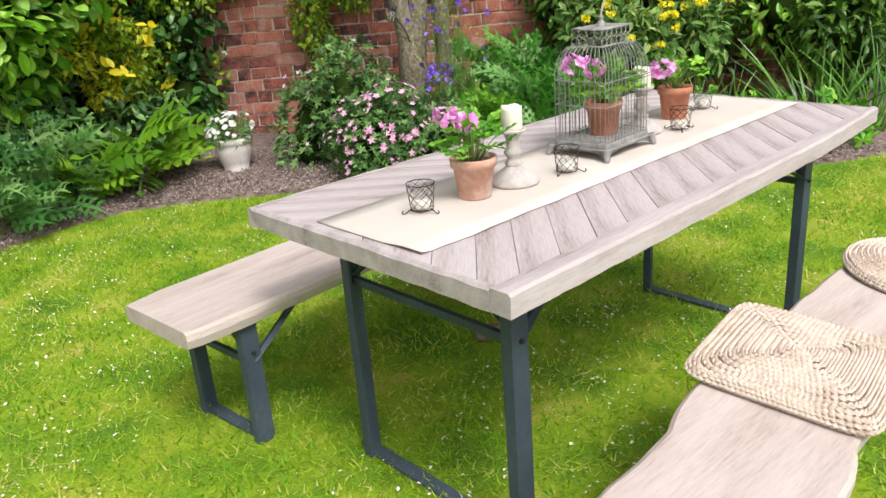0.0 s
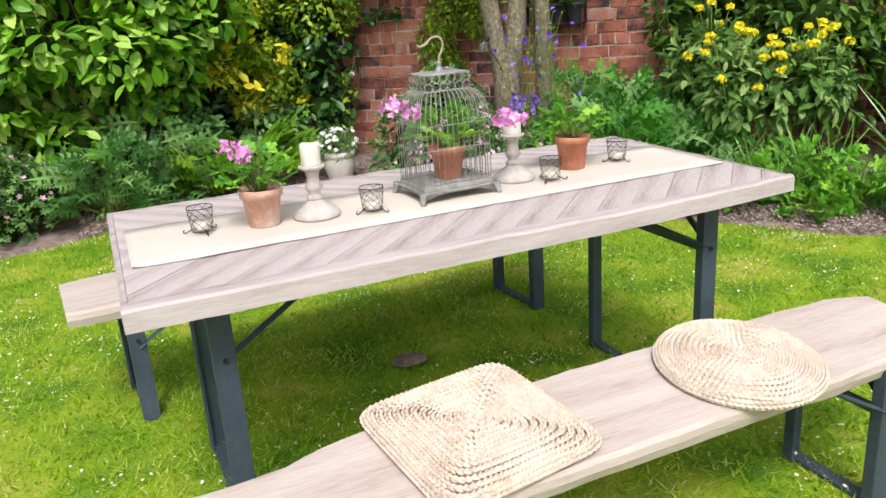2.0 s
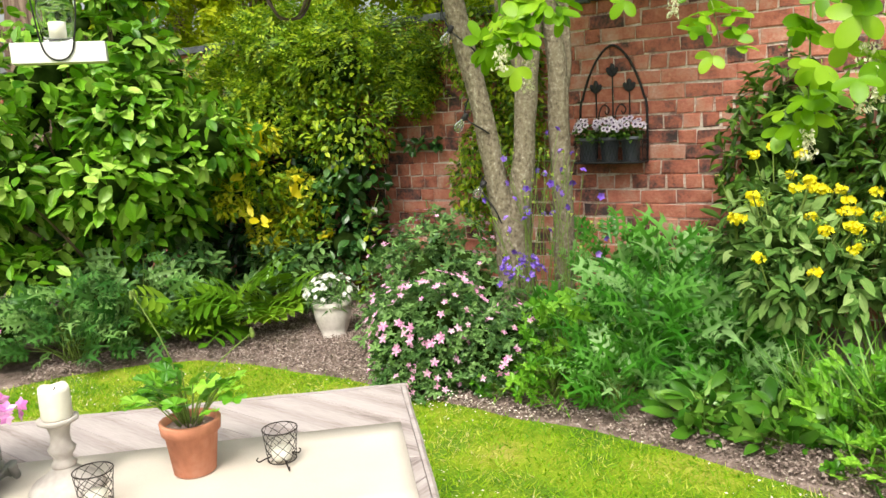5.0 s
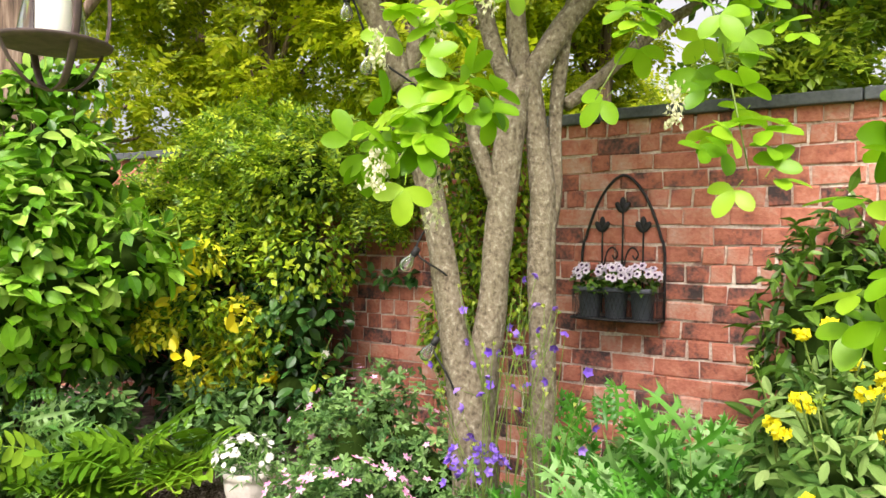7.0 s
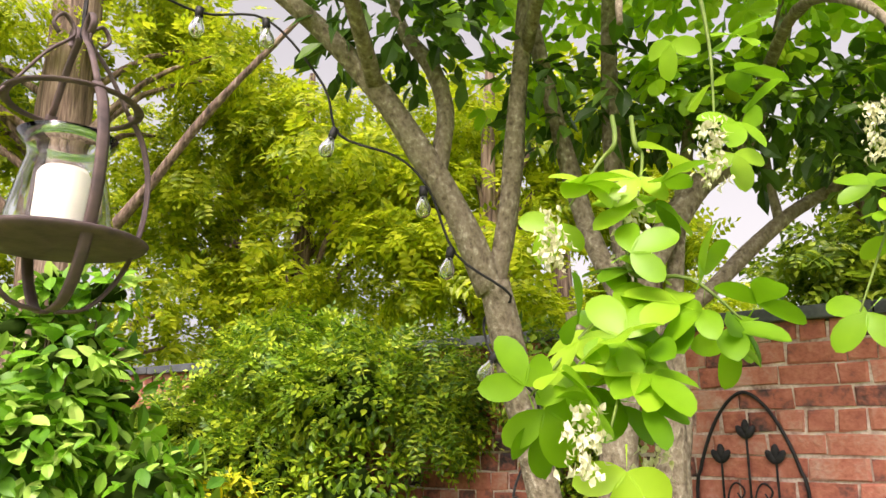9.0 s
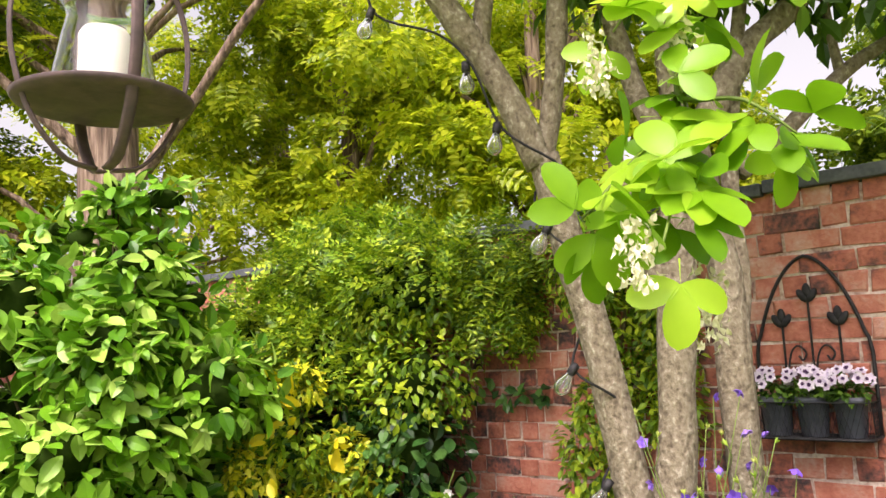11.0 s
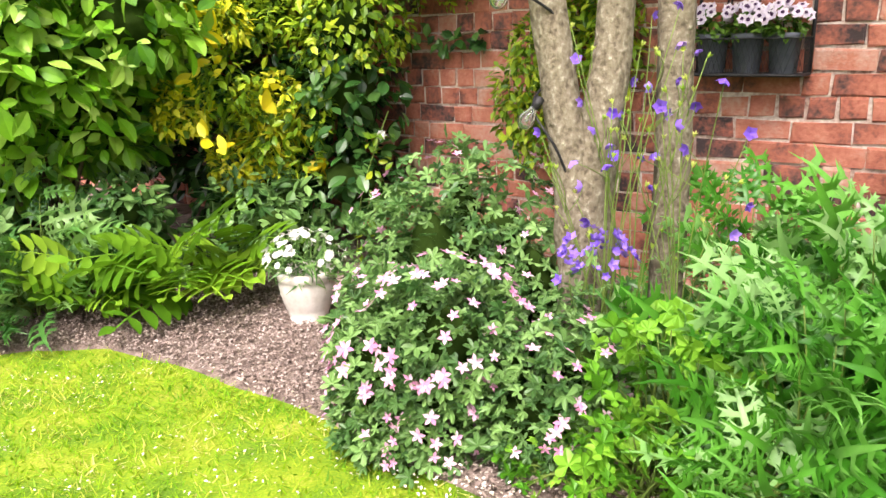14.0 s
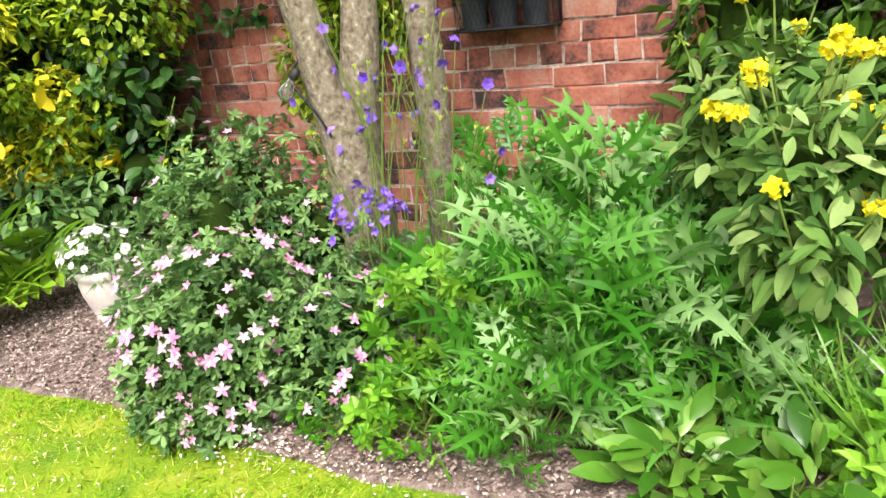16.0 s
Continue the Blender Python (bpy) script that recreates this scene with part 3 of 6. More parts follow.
def garden_wall(rng):
    bm = bmesh.new()
    box(bm, -10, 0.0, 0, 8, 0.24, 2.04)
    wall = part("wall_north", bm, M_MORTAR)
    wall.matrix_basis = WALL
    tagged(wall, "old red brick garden wall with pale mortar joints", "wall", kind="structure")
    pitch, high = 0.0927, 0.082
    # coping slabs
    x = -10.0
    while x < 8:
        length = rng.uniform(0.5, 0.75)
        slab = bmesh.new()
        dz = rng.uniform(-0.006, 0.006)
        box(slab, x, -0.055, 2.044 + dz, x + length - 0.006, 0.295, 2.1 + dz, 0.008)
        part("coping_stone", slab, M_SLATE, wall, "dark slate coping stone")
        x += length

    def piece(width, k):
        r = rng_of(900 + k)
        c, d = 0.006, 0.03
        jig = lambda: r.uniform(-0.007, 0.007)
        w, h = width / 2, high / 2
        v = [(-w, 0.02, -h), (w, 0.02, -h), (w, 0.02, h), (-w, 0.02, h)]
        v += [(-w + jig(), -d * 0.12, -h + jig()), (w + jig(), -d * 0.12, -h + jig()), (w + jig(), -d * 0.12, h + jig()), (-w + jig(), -d * 0.12, h + jig())]
        v += [(-w + c + jig(), -0.009, -h + c + jig()), (w - c + jig(), -0.009, -h + c + jig()), (w - c + jig(), -0.009, h - c + jig()), (-w + c + jig(), -0.009, h - c + jig())]
        f = [(8, 9, 10, 11)]
        for a, b in ((0, 4), (4, 8)):
            f += [(a + i, a + (i + 1) % 4, b + (i + 1) % 4, b + i) for i in range(4)]
        return v, f

    long_, short = 0.214, 0.103
    shapes = [[piece(long_, k) for k in range(4)], [piece(short, k + 10) for k in range(4)]]
    meshes = []
    for group in shapes:
        row = []
        for v, f in group:
            mesh = bpy.data.meshes.new("brick")
            mesh.from_pydata(v, [], f)
            mesh.materials.append(M_BRICK)
            row.append(mesh)
        meshes.append(row)
    verts, faces, singles = [], [], 0
    course = 0
    z = 0.02 + pitch / 2
    while z < 2.03:
        x = -10 + (0.07 if course % 2 else 0) + rng.uniform(-0.02, 0.02)
        headers = course % 4 == 1
        while x < 7.9:
            kind = 1 if headers or rng.random() < 0.34 else 0
            wide = (long_, short)[kind]
            k = int(rng.integers(4))
            cx, dy, dz = x + wide / 2, rng.uniform(-0.003, 0.003), rng.uniform(-0.003, 0.003)
            if -1.95 < cx < 0.45 and z > 0.45 and singles < 300:
                ob = new("brick", meshes[kind][k])
                ob.parent = wall
                ob.matrix_basis = pose(cx, dy, z + dz, 0, rng.uniform(-0.6, 0.6), 0)
                singles += 1
            else:
                v, f = shapes[kind][k]
                b = len(verts)
                verts += [(a + cx, q + dy, c + z + dz) for a, q, c in v]
                faces += [tuple(i + b for i in face) for face in f]
            x += wide + 0.0105
        z += pitch
        course += 1
    tagged(raw("brickwork", verts, faces, M_BRICKS, wall), kind="stuff")
    return wall


def worm_cast(x, y):
    bm = bmesh.new()
    bmesh.ops.create_icosphere(bm, subdivisions=3, radius=0.06)
    for v in bm.verts:
        v.co = Vector((v.co.x * 1.2, v.co.y * 0.8, max(v.co.z * 0.35, -0.002))) + Vector(noise.noise_vector(v.co * 40)) * 0.008
    ob = part("soil_heap", bm, M_SOIL, smooth=True)
    ob.location = (x, y, 0.012)
    tagged(ob, "small heap of dark soil on the lawn", "soil")


ground()
worm_cast(0.925, 0.935)
bed(rng_of(2))
garden_wall(rng_of(3))


# ---- table and benches ----
def steel_frame(parent, x, y0, y1, top, wide, outward, foot=True, brace=0.3, drop=0.2):
    """Two legs of folded steel, a foot rail, a cross bar and diagonal stays at one end of a table or bench."""
    def leg(y, s):
        bm = bmesh.new()
        t = 0.005
        box(bm, x - wide / 2, y - t, 0, x + wide / 2, y + t, top, 0.002)
        box(bm, x - wide / 2 - t, y - t + (0 if s > 0 else -wide * 0.45), 0, x - wide / 2 + t, y + t + (wide * 0.45 if s > 0 else 0), top, 0.002)
        ob = part("leg", bm, M_STEEL, parent)
        b = bmesh.new()
        bmesh.ops.create_cone(b, cap_ends=True, segments=8, radius1=0.007, radius2=0.006, depth=0.008, matrix=pose(x, y - 0.008 * (1 if s > 0 else -1), top * 0.76, 90))
        part("bolt", b, M_WIRE, ob)
    leg(y0, 1)
    leg(y1, -1)
    bm = bmesh.new()
    box(bm, x - 0.02, y0, 0.002, x + 0.02, y1, 0.014, 0.002)
    part("foot_rail", bm, M_STEEL, parent)
    bm = bmesh.new()
    box(bm, x - 0.008, y0, top - drop - 0.018, x + 0.008, y1, top - drop + 0.004, 0.002)
    part("cross_bar", bm, M_STEEL, parent)
    bm = bmesh.new()
    box(bm, x - 0.012, y0, top - 0.05, x + 0.012, y1, top - 0.022, 0.002)
    part("cross_bar", bm, M_STEEL, parent)
    for y in (y0, y1):
        bm = bmesh.new()
        tube(bm, [(x, y, top - drop), (x - outward * brace, (y0 + y1) / 2 + (y - (y0 + y1) / 2) * 0.75, top - 0.012)], 0.014, 4, 1, flat=0.4)
        part("stay", bm, M_STEEL, parent)
    for y, mid in ((y0, 0.6), (y1, 0.6)):
        bm = bmesh.new()
        c = (y0 + y1) / 2
        tube(bm, [(x, y, top - drop), (x, c + (y - c) * 0.35, top - 0.02)], 0.013, 4, 1, flat=0.4)
        part("stay", bm, M_STEEL, parent)


def clip_poly(poly, x0, y0, x1, y1):
    """A polygon cut to a rectangle."""
    for axis, limit, sign in ((0, x0, 1), (0, x1, -1), (1, y0, 1), (1, y1, -1)):
        out = []
        for i, p in enumerate(poly):
            q = poly[(i + 1) % len(poly)]
            a, b = sign * (p[axis] - limit), sign * (q[axis] - limit)
            if a >= 0:
                out.append(p)
            if (a >= 0) != (b >= 0):
                u = a / (a - b)
                out.append((p[0] + (q[0] - p[0]) * u, p[1] + (q[1] - p[1]) * u))
        poly = out
        if len(poly) < 3:
            return []
    return poly


TABLE_X, TABLE_Y, TABLE_Z = 1.777, 0.85, 0.76


def table(rng):
    top = empty("garden_table", 0, 0, 0, 0, "long bleached chevron-plank garden table on blue-grey steel legs", "table")
    bm = bmesh.new()
    box(bm, 0.015, 0.02, TABLE_Z - 0.044, TABLE_X - 0.015, TABLE_Y - 0.02, TABLE_Z - 0.006)
    part("core_board", bm, M_GAP, top)
    # rim boards with worn, slightly uneven edges
    for x0, y0, x1, y1 in ((0, 0, TABLE_X, 0.019), (0, TABLE_Y - 0.019, TABLE_X, TABLE_Y), (0, 0.02, 0.014, TABLE_Y - 0.02), (TABLE_X - 0.014, 0.02, TABLE_X, TABLE_Y - 0.02)):
        bm = bmesh.new()
        along_x = x1 - x0 > y1 - y0
        n = 36 if along_x else 18
        rings = []
        h0, h1, c = TABLE_Z - 0.047, TABLE_Z, 0.006
        for i in range(n + 1):
            u = i / n
            if along_x:
                prof = [(y0, h0), (y0, h1 - c), (y0 + c, h1), (y1, h1), (y1, h0)]
                if y0 > 0.1:
                    prof = [(y1, h0), (y1, h1 - c), (y1 - c, h1), (y0, h1), (y0, h0)]
                pts = [(x0 + (x1 - x0) * u, a, b) for a, b in prof]
            else:
                prof = [(x0, h0), (x0, h1 - c), (x0 + c, h1), (x1, h1), (x1, h0)]
                if x0 > 0.1:
                    prof = [(x1, h0), (x1, h1 - c), (x1 - c, h1), (x0, h1), (x0, h0)]
                pts = [(a, y0 + (y1 - y0) * u, b) for a, b in prof]
            ring = []
            for k, p in enumerate(pts):
                p = Vector(p)
                if along_x and y0 < 0.1 and k < 3:
                    p.y -= 0.03 * min(1.0, max(0.0, (TABLE_X - p.x) / 0.5))
                if k < 3:
                    p += Vector(noise.noise_vector(p * 14)) * 0.0028 + Vector(noise.noise_vector(p * 40)) * 0.001
                ring.append(bm.verts.new(p))
            rings.append(ring)
        for a, b in zip(rings, rings[1:]):
            for k in range(5):
                bm.faces.new((a[k], a[(k + 1) % 5], b[(k + 1) % 5], b[k]))
        bm.faces.new(rings[0])
        bm.faces.new(rings[-1][::-1])
        bmesh.ops.recalc_face_normals(bm, faces=bm.faces)
        part("rim_board", bm, M_TIMBER, top)
    # chevron planks, mitred along the middle
    mid = TABLE_Y / 2
    for half in (0, 1):
        y0, y1 = (0.0195, mid - 0.001) if half == 0 else (mid + 0.001, TABLE_Y - 0.0195)
        s = 1 if half == 0 else -1
        step, start = 0.112, -0.5
        while start < TABLE_X + 0.1:
            wide = step * rng.uniform(0.9, 1.1)
            gap = rng.uniform(0.001, 0.0024)
            a, b = start + gap, start + wide
            yb, yt = (y0 - 0.01, y1 + 0.01) if half == 0 else (y1 + 0.01, y0 - 0.01)
            run = abs(yt - yb)
            poly = [(a, yb), (b, yb), (b + run, yt), (a + run, yt)]
            if s < 0:
                poly = poly[::-1]
            poly = clip_poly(poly, 0.0145, y0, TABLE_X - 0.0145, y1)
            start += wide
            if len(poly) < 3:
                continue
            lift = TABLE_Z - 0.0005 - rng.uniform(0, 0.002)
            bm = bmesh.new()
            cx, cy = sum(p[0] for p in poly) / len(poly), sum(p[1] for p in poly) / len(poly)
            low = [bm.verts.new((x, y, TABLE_Z - 0.02)) for x, y in poly]
            hi = [bm.verts.new((x, y, lift - 0.002)) for x, y in poly]
            ins = []
            for x, y in poly:
                d = Vector((cx - x, cy - y)).normalized() * 0.0016
                ins.append(bm.verts.new((x + d.x, y + d.y, lift)))
            for p, q in ((low, hi), (hi, ins)):
                for i in range(len(poly)):
                    j = (i + 1) % len(poly)
                    bm.faces.new((p[i], p[j], q[j], q[i]))
            bm.faces.new(ins)
            # shift to the plank's own frame, so that the grain runs along it
            bmesh.ops.recalc_face_normals(bm, faces=bm.faces)
            turn = pose(cx, cy, 0, 0, 0, 45 * s)
            bmesh.ops.transform(bm, matrix=turn.inverted(), verts=bm.verts)
            ob = part("plank", bm, M_TIMBER, top)
            ob.matrix_basis = turn
    for x, out in ((0.192, -1), (1.6, 1)):
        steel_frame(top, x, 0.13, 0.71, TABLE_Z - 0.047, 0.048, out, brace=0.3, drop=0.17)
    return top


def live_board(length, width, thick, wave, seed, outline=None):
    """A sawn board with a wavering natural edge, its top at z = 0, centred on the origin. outline: (x, front y, back y) stations."""
    bm = bmesh.new()
    n, rings = 48, []
    for i in range(n + 1):
        u = i / n
        x = (u - 0.5) * length
        ends = 0.018 * max(0, 1 - min(u, 1 - u) * 14) ** 2
        fy = -width / 2 + ends + wave * noise.noise((x * 2.1, seed, 0)) + 0.004 * noise.noise((x * 12, seed, 4))
        by = width / 2 - ends + wave * noise.noise((x * 2.4, seed + 9, 0)) + 0.004 * noise.noise((x * 12, seed, 9))
        if outline:
            xs, fronts, backs = zip(*outline)
            fy = float(np.interp(x, xs, fronts)) + ends + 0.004 * noise.noise((x * 12, seed, 4))
            by = float(np.interp(x, xs, backs)) - ends + 0.004 * noise.noise((x * 12, seed, 9))
        sag = 0.002 * noise.noise((x * 3, 1, seed))
        prof = [(fy + 0.006, -thick), (fy, -thick * 0.5), (fy + 0.003, -0.008), (fy + 0.012, sag), (fy * 0.3 + by * 0.7, sag + 0.001), (by - 0.012, sag), (by - 0.003, -0.008), (by, -thick * 0.5), (by - 0.006, -thick)]
        rings.append([bm.verts.new((x + 0.004 * noise.noise((k, seed, i == 0)) * (i in (0, n)), y + 0.0025 * noise.noise((x * 9, z * 90, seed)), z)) for k, (y, z) in enumerate(prof)])
    for a, b in zip(rings, rings[1:]):
        for k in range(9):
            bm.faces.new((a[k], a[(k + 1) % 9], b[(k + 1) % 9], b[k]))
    bm.faces.new(rings[0])
    bm.faces.new(rings[-1][::-1])
    bmesh.ops.recalc_face_normals(bm, faces=bm.faces)
    return bm


LEAN = 5.1


def bench(x, y, turn, length, width, top, wave, seed, legs, half, label, outline=None, lean=0.0):
    thing = empty("garden_bench", x, y, 0, turn, label, "bench", "benches beside the table")
    bm = live_board(length, width, 0.05, wave, seed, outline)
    bmesh.ops.transform(bm, matrix=pose(0, 0, top, lean), verts=bm.verts)
    part("seat", bm, M_BENCH, thing)
    for lx, out in legs:
        steel_frame(thing, lx, -half, half, top - 0.052 + half * math.sin(radians(lean)), 0.05, out, brace=0.2, drop=0.12)
    return thing


def rope_ring(points, thick, rng, verts, faces, strand):
    """Slanting strands laid along a closed or open line, like a plait."""
    shape_v = np.array([(0, -0.5, 0), (0.5, -0.1, 0), (0.42, 0.25, 0.12), (0, 0.5, 0), (-0.5, 0.1, 0), (-0.42, -0.25, 0.12), (0, 0.05, 0.55), (0, 0, -0.3)])
    shape_f = [(0, 1, 6), (1, 2, 6), (2, 3, 6), (3, 4, 6), (4, 5, 6), (5, 0, 6), (0, 5, 7), (5, 4, 7), (4, 3, 7), (3, 2, 7), (2, 1, 7), (1, 0, 7)]
    for i, (p, along) in enumerate(points):
        side = Vector((-along.y, along.x, 0))
        for s in (-1, 1):
            d = (along + side * s * 0.32).normalized()
            c = Vector((-d.y, d.x, 0))
            o = p + side * s * thick * 0.24
            b = len(verts)
            ln, wd = strand * rng.uniform(1.45, 1.65), thick * rng.uniform(0.42, 0.5)
            for q in shape_v:
                verts.append(o + c * q[0] * wd + d * q[1] * ln + Vector((0, 0, q[2] * thick * 0.78)))
            faces.extend(tuple(k + b for k in f) for f in shape_f)


def cushion(name, x, y, turn, size, square, label, rng):
    thing = empty(name, x, y, 0, turn, label, "cushion", "woven seat cushions")
    thing.matrix_basis = pose(x, y, 0.431 + (y + 0.318) * math.tan(radians(LEAN)), LEAN) @ pose(0, 0, 0, 0, 0, turn)
    verts, faces = [], []
    pitch, high = 0.0158, 0.05
    r = pitch * 0.5
    def around(radius):
        out, total = [], 0
        steps = max(8, int((8 if square else 6.28) * radius / 0.0125))
        for k in range(steps):
            a = 2 * math.pi * k / steps
            if square:
                e = 4.2 + radius * 26
                c, s = math.cos(a), math.sin(a)
                f = (abs(c) ** e + abs(s) ** e) ** (-1 / e)
            else:
                c, s, f = math.cos(a), math.sin(a), 1
            out.append(Vector((c * f * radius, s * f * radius, 0)))
        return out
    half = size / 2
    while r < half:
        ring = around(r)
        lift = high - 0.012 + 0.003 * math.sin(r * 70) - 0.018 * (r / half) ** 5
        pts = []
        for k, p in enumerate(ring):
            along = (ring[(k + 1) % len(ring)] - ring[k - 1]).normalized()
            w = 0.006 * noise.noise((p.x * 11, p.y * 11, 2))
            pts.append((p + Vector((0, 0, lift + w))  , along))
        rope_ring(pts, pitch, rng, verts, faces, 0.0125)
        r += pitch * 0.88
    for layer, inset in ((0.005, 0.006), (0.013, 0.001), (0.02, 0.006)):
        ring = around(half - inset)
        pts = [(p + Vector((0, 0, layer)), (ring[(k + 1) % len(ring)] - ring[k - 1]).normalized()) for k, p in enumerate(ring)]
        rope_ring(pts, pitch * 1.15, rng, verts, faces, 0.0125)
    tagged(raw("braid", [tuple(v) for v in verts], faces, M_STRAW, thing), kind="stuff")
    bm = bmesh.new()
    ring = around(half - 0.007)
    lo, hi = [bm.verts.new((p.x, p.y, 0.001)) for p in ring], [bm.verts.new((p.x * 0.94, p.y * 0.94, high - 0.034)) for p in ring]
    bm.faces.new(lo[::-1])
    bm.faces.new(hi)
    for k in range(len(ring)):
        bm.faces.new((lo[k], lo[(k + 1) % len(ring)], hi[(k + 1) % len(ring)], hi[k]))
    part("filling", bm, M_STRAW, thing)
    return thing


table(rng_of(5))
WAVY = [(-0.975, -0.185, 0.115), (-0.75, -0.197, 0.117), (-0.65, -0.193, 0.124), (-0.605, -0.188, 0.141), (-0.55, -0.18, 0.158), (-0.5, -0.172, 0.165), (-0.43, -0.143, 0.17), (-0.04, -0.145, 0.174),
        (0.31, -0.136, 0.18), (0.56, -0.142, 0.175), (0.86, -0.127, 0.17), (0.975, -0.095, 0.15)]
bench(0.89, -0.318, 0.0, 1.95, 0.36, 0.43, 0.035, 3.3, ((-0.79, -1), (0.75, 1)), 0.135, "pale plank bench with wavy live edge on steel legs", WAVY, LEAN)
bench(0.80, 1.215, 4.7, 1.98, 0.37, 0.44, 0.01, 8.1, ((-0.8, -1), (0.79, 1)), 0.155, "pale plank bench with straight worn edges on dark steel legs")
cushion("seat_cushion", 0.622, -0.278, 8, 0.375, True, "square natural seagrass cushion in coiled braid on the bench", rng_of(6))
cushion("seat_cushion", 1.285, -0.315, 0, 0.375, False, "round natural seagrass cushion in coiled braid on the bench", rng_of(7))


# ---- things on the table ----
ON_TABLE, ON_CLOTH = TABLE_Z, TABLE_Z + 0.0045


def runner():
    bm = bmesh.new()
    n, m = 60, 6
    grid = []
    for i in range(n + 1):
        row = []
        for j in range(m + 1):
            x = 0.035 + 1.705 * i / n + 0.004 * noise.noise((j, 3, 0)) * (i in (0, n))
            y = 0.235 + 0.36 * j / m + (0.005 * noise.noise((i * 0.3, j, 0)) if j in (0, m) else 0)
            z = TABLE_Z + 0.003 + 0.0012 * max(0, noise.noise((x * 5, y * 9, 0)))
            if i == 0 and j < 2:
                z += 0.006
            row.append(bm.verts.new((x, y, z)))
        grid.append(row)
    for i in range(n):
        for j in range(m):
            bm.faces.new((grid[i][j], grid[i + 1][j], grid[i + 1][j + 1], grid[i][j + 1]))
    out = bmesh.ops.extrude_face_region(bm, geom=bm.faces[:])
    bmesh.ops.translate(bm, verts=[g for g in out["geom"] if isinstance(g, bmesh.types.BMVert)], vec=(0, 0, -0.0022))
    bmesh.ops.recalc_face_normals(bm, faces=bm.faces)
    tagged(part("table_runner", bm, M_RUNNER, smooth=True), "cream canvas runner laid along the table's middle", "table runner")


def pot_mesh(r, h, rim, thick=0.008):
    return [(r * 0.68, 0), (r * 0.72, h * 0.02), (r * 0.9, h - rim), (r, h - rim), (r * 1.04, h - 0.002), (r * 1.02, h), (r * 0.9, h), (r * 0.86, h - rim * 0.7), (r * 0.84, h - rim)]


def pot(parent, r, h, rim, mat, soil=True, m=None):
    bm = bmesh.new()
    lathe(bm, pot_mesh(r, h, rim), 32, m)
    made = part("pot", bm, mat, parent, smooth=True)
    if soil:
        bm = bmesh.new()
        lathe(bm, [(r * 0.7, h - rim - 0.01), (r * 0.865, h - rim * 0.6), (0.002, h - rim * 0.45)], 20, m)
        part("potting_soil", bm, M_SOIL, parent)
    return made


def pelargonium(name, x, y, z, pale, seed, spikes, flowers, spread, label, leaves=38, r=0.066, h=0.118):
    rng = rng_of(seed)
    thing = empty(name, x, y, z, rng.uniform(0, 40), label, "potted plant", "potted plants on the table")
    thing.matrix_basis = pose(x, y, z) @ Matrix.Diagonal((0.83, 0.83, 0.83, 1))
    pot(thing, r, h, 0.026, M_CLAY_PALE if pale else M_CLAY)
    tips, bm = [], bmesh.new()
    for k in range(leaves):
        a, d = rng.uniform(0, 2 * math.pi), spread * rng.random() ** 0.5
        tips.append((d * math.cos(a), d * math.sin(a), h + 0.02 + rng.random() * 0.085 * (1.25 - d / spread * 0.5)))
    for tip in tips:
        tube(bm, [(tip[0] * 0.2, tip[1] * 0.2, h - 0.02), (tip[0] * 0.7, tip[1] * 0.7, (h + tip[2]) / 2 + 0.01), tip], 0.0013, 4, 2)
    for (tx, ty, tz) in list(spikes) + list(flowers):
        tube(bm, [(0, 0, h - 0.02), (tx * 0.35, ty * 0.35, h + (tz - h) * 0.55), (tx, ty, tz)], [0.0022, 0.0018, 0.0013], 5, 4)
    part("stemwork", bm, M_STALK, thing, smooth=True)
    places = np.array(tips)
    ways = places - np.array([0, 0, h - 0.05])
    up = ways * 3 + unit(rng, len(tips)) * 0.25
    up[:, 2] += 0.4
    ahead = places * np.array([1, 1, 0.1]) + unit(rng, len(tips)) * 0.03
    v, f = scatter(leaf_lobed(5, 0.72, 300), places, ahead, up, 0.048 + 0.026 * rng.random(len(tips)))
    tagged(raw("leafage", v, f, L_LOBED, thing), kind="stuff")
    for fx, fy, fz in flowers:
        n = 12
        d = unit(rng, n) * 0.032 * np.array([1, 1, 0.75])
        v, f = scatter(bloom(5, 0.7, 0.25), np.array([fx, fy, fz]) + d, unit(rng, n), d + np.array([0, 0, 0.01]), 0.03 + 0.014 * rng.random(n))
        raw("flower_head", v, f, F_PELARG, thing, "cluster of mauve-pink petals")
    for sx, sy, sz in spikes:
        b = bmesh.new()
        for k in range(5):
            bmesh.ops.create_icosphere(b, subdivisions=1, radius=0.0045, matrix=Matrix.Translation(Vector((sx, sy, sz)) + Vector(unit(rng, 1)[0]) * 0.006) @ Matrix.Diagonal((1, 1, 1.8, 1)))
        part("flower_bud", b, M_STALK, thing)
    return thing


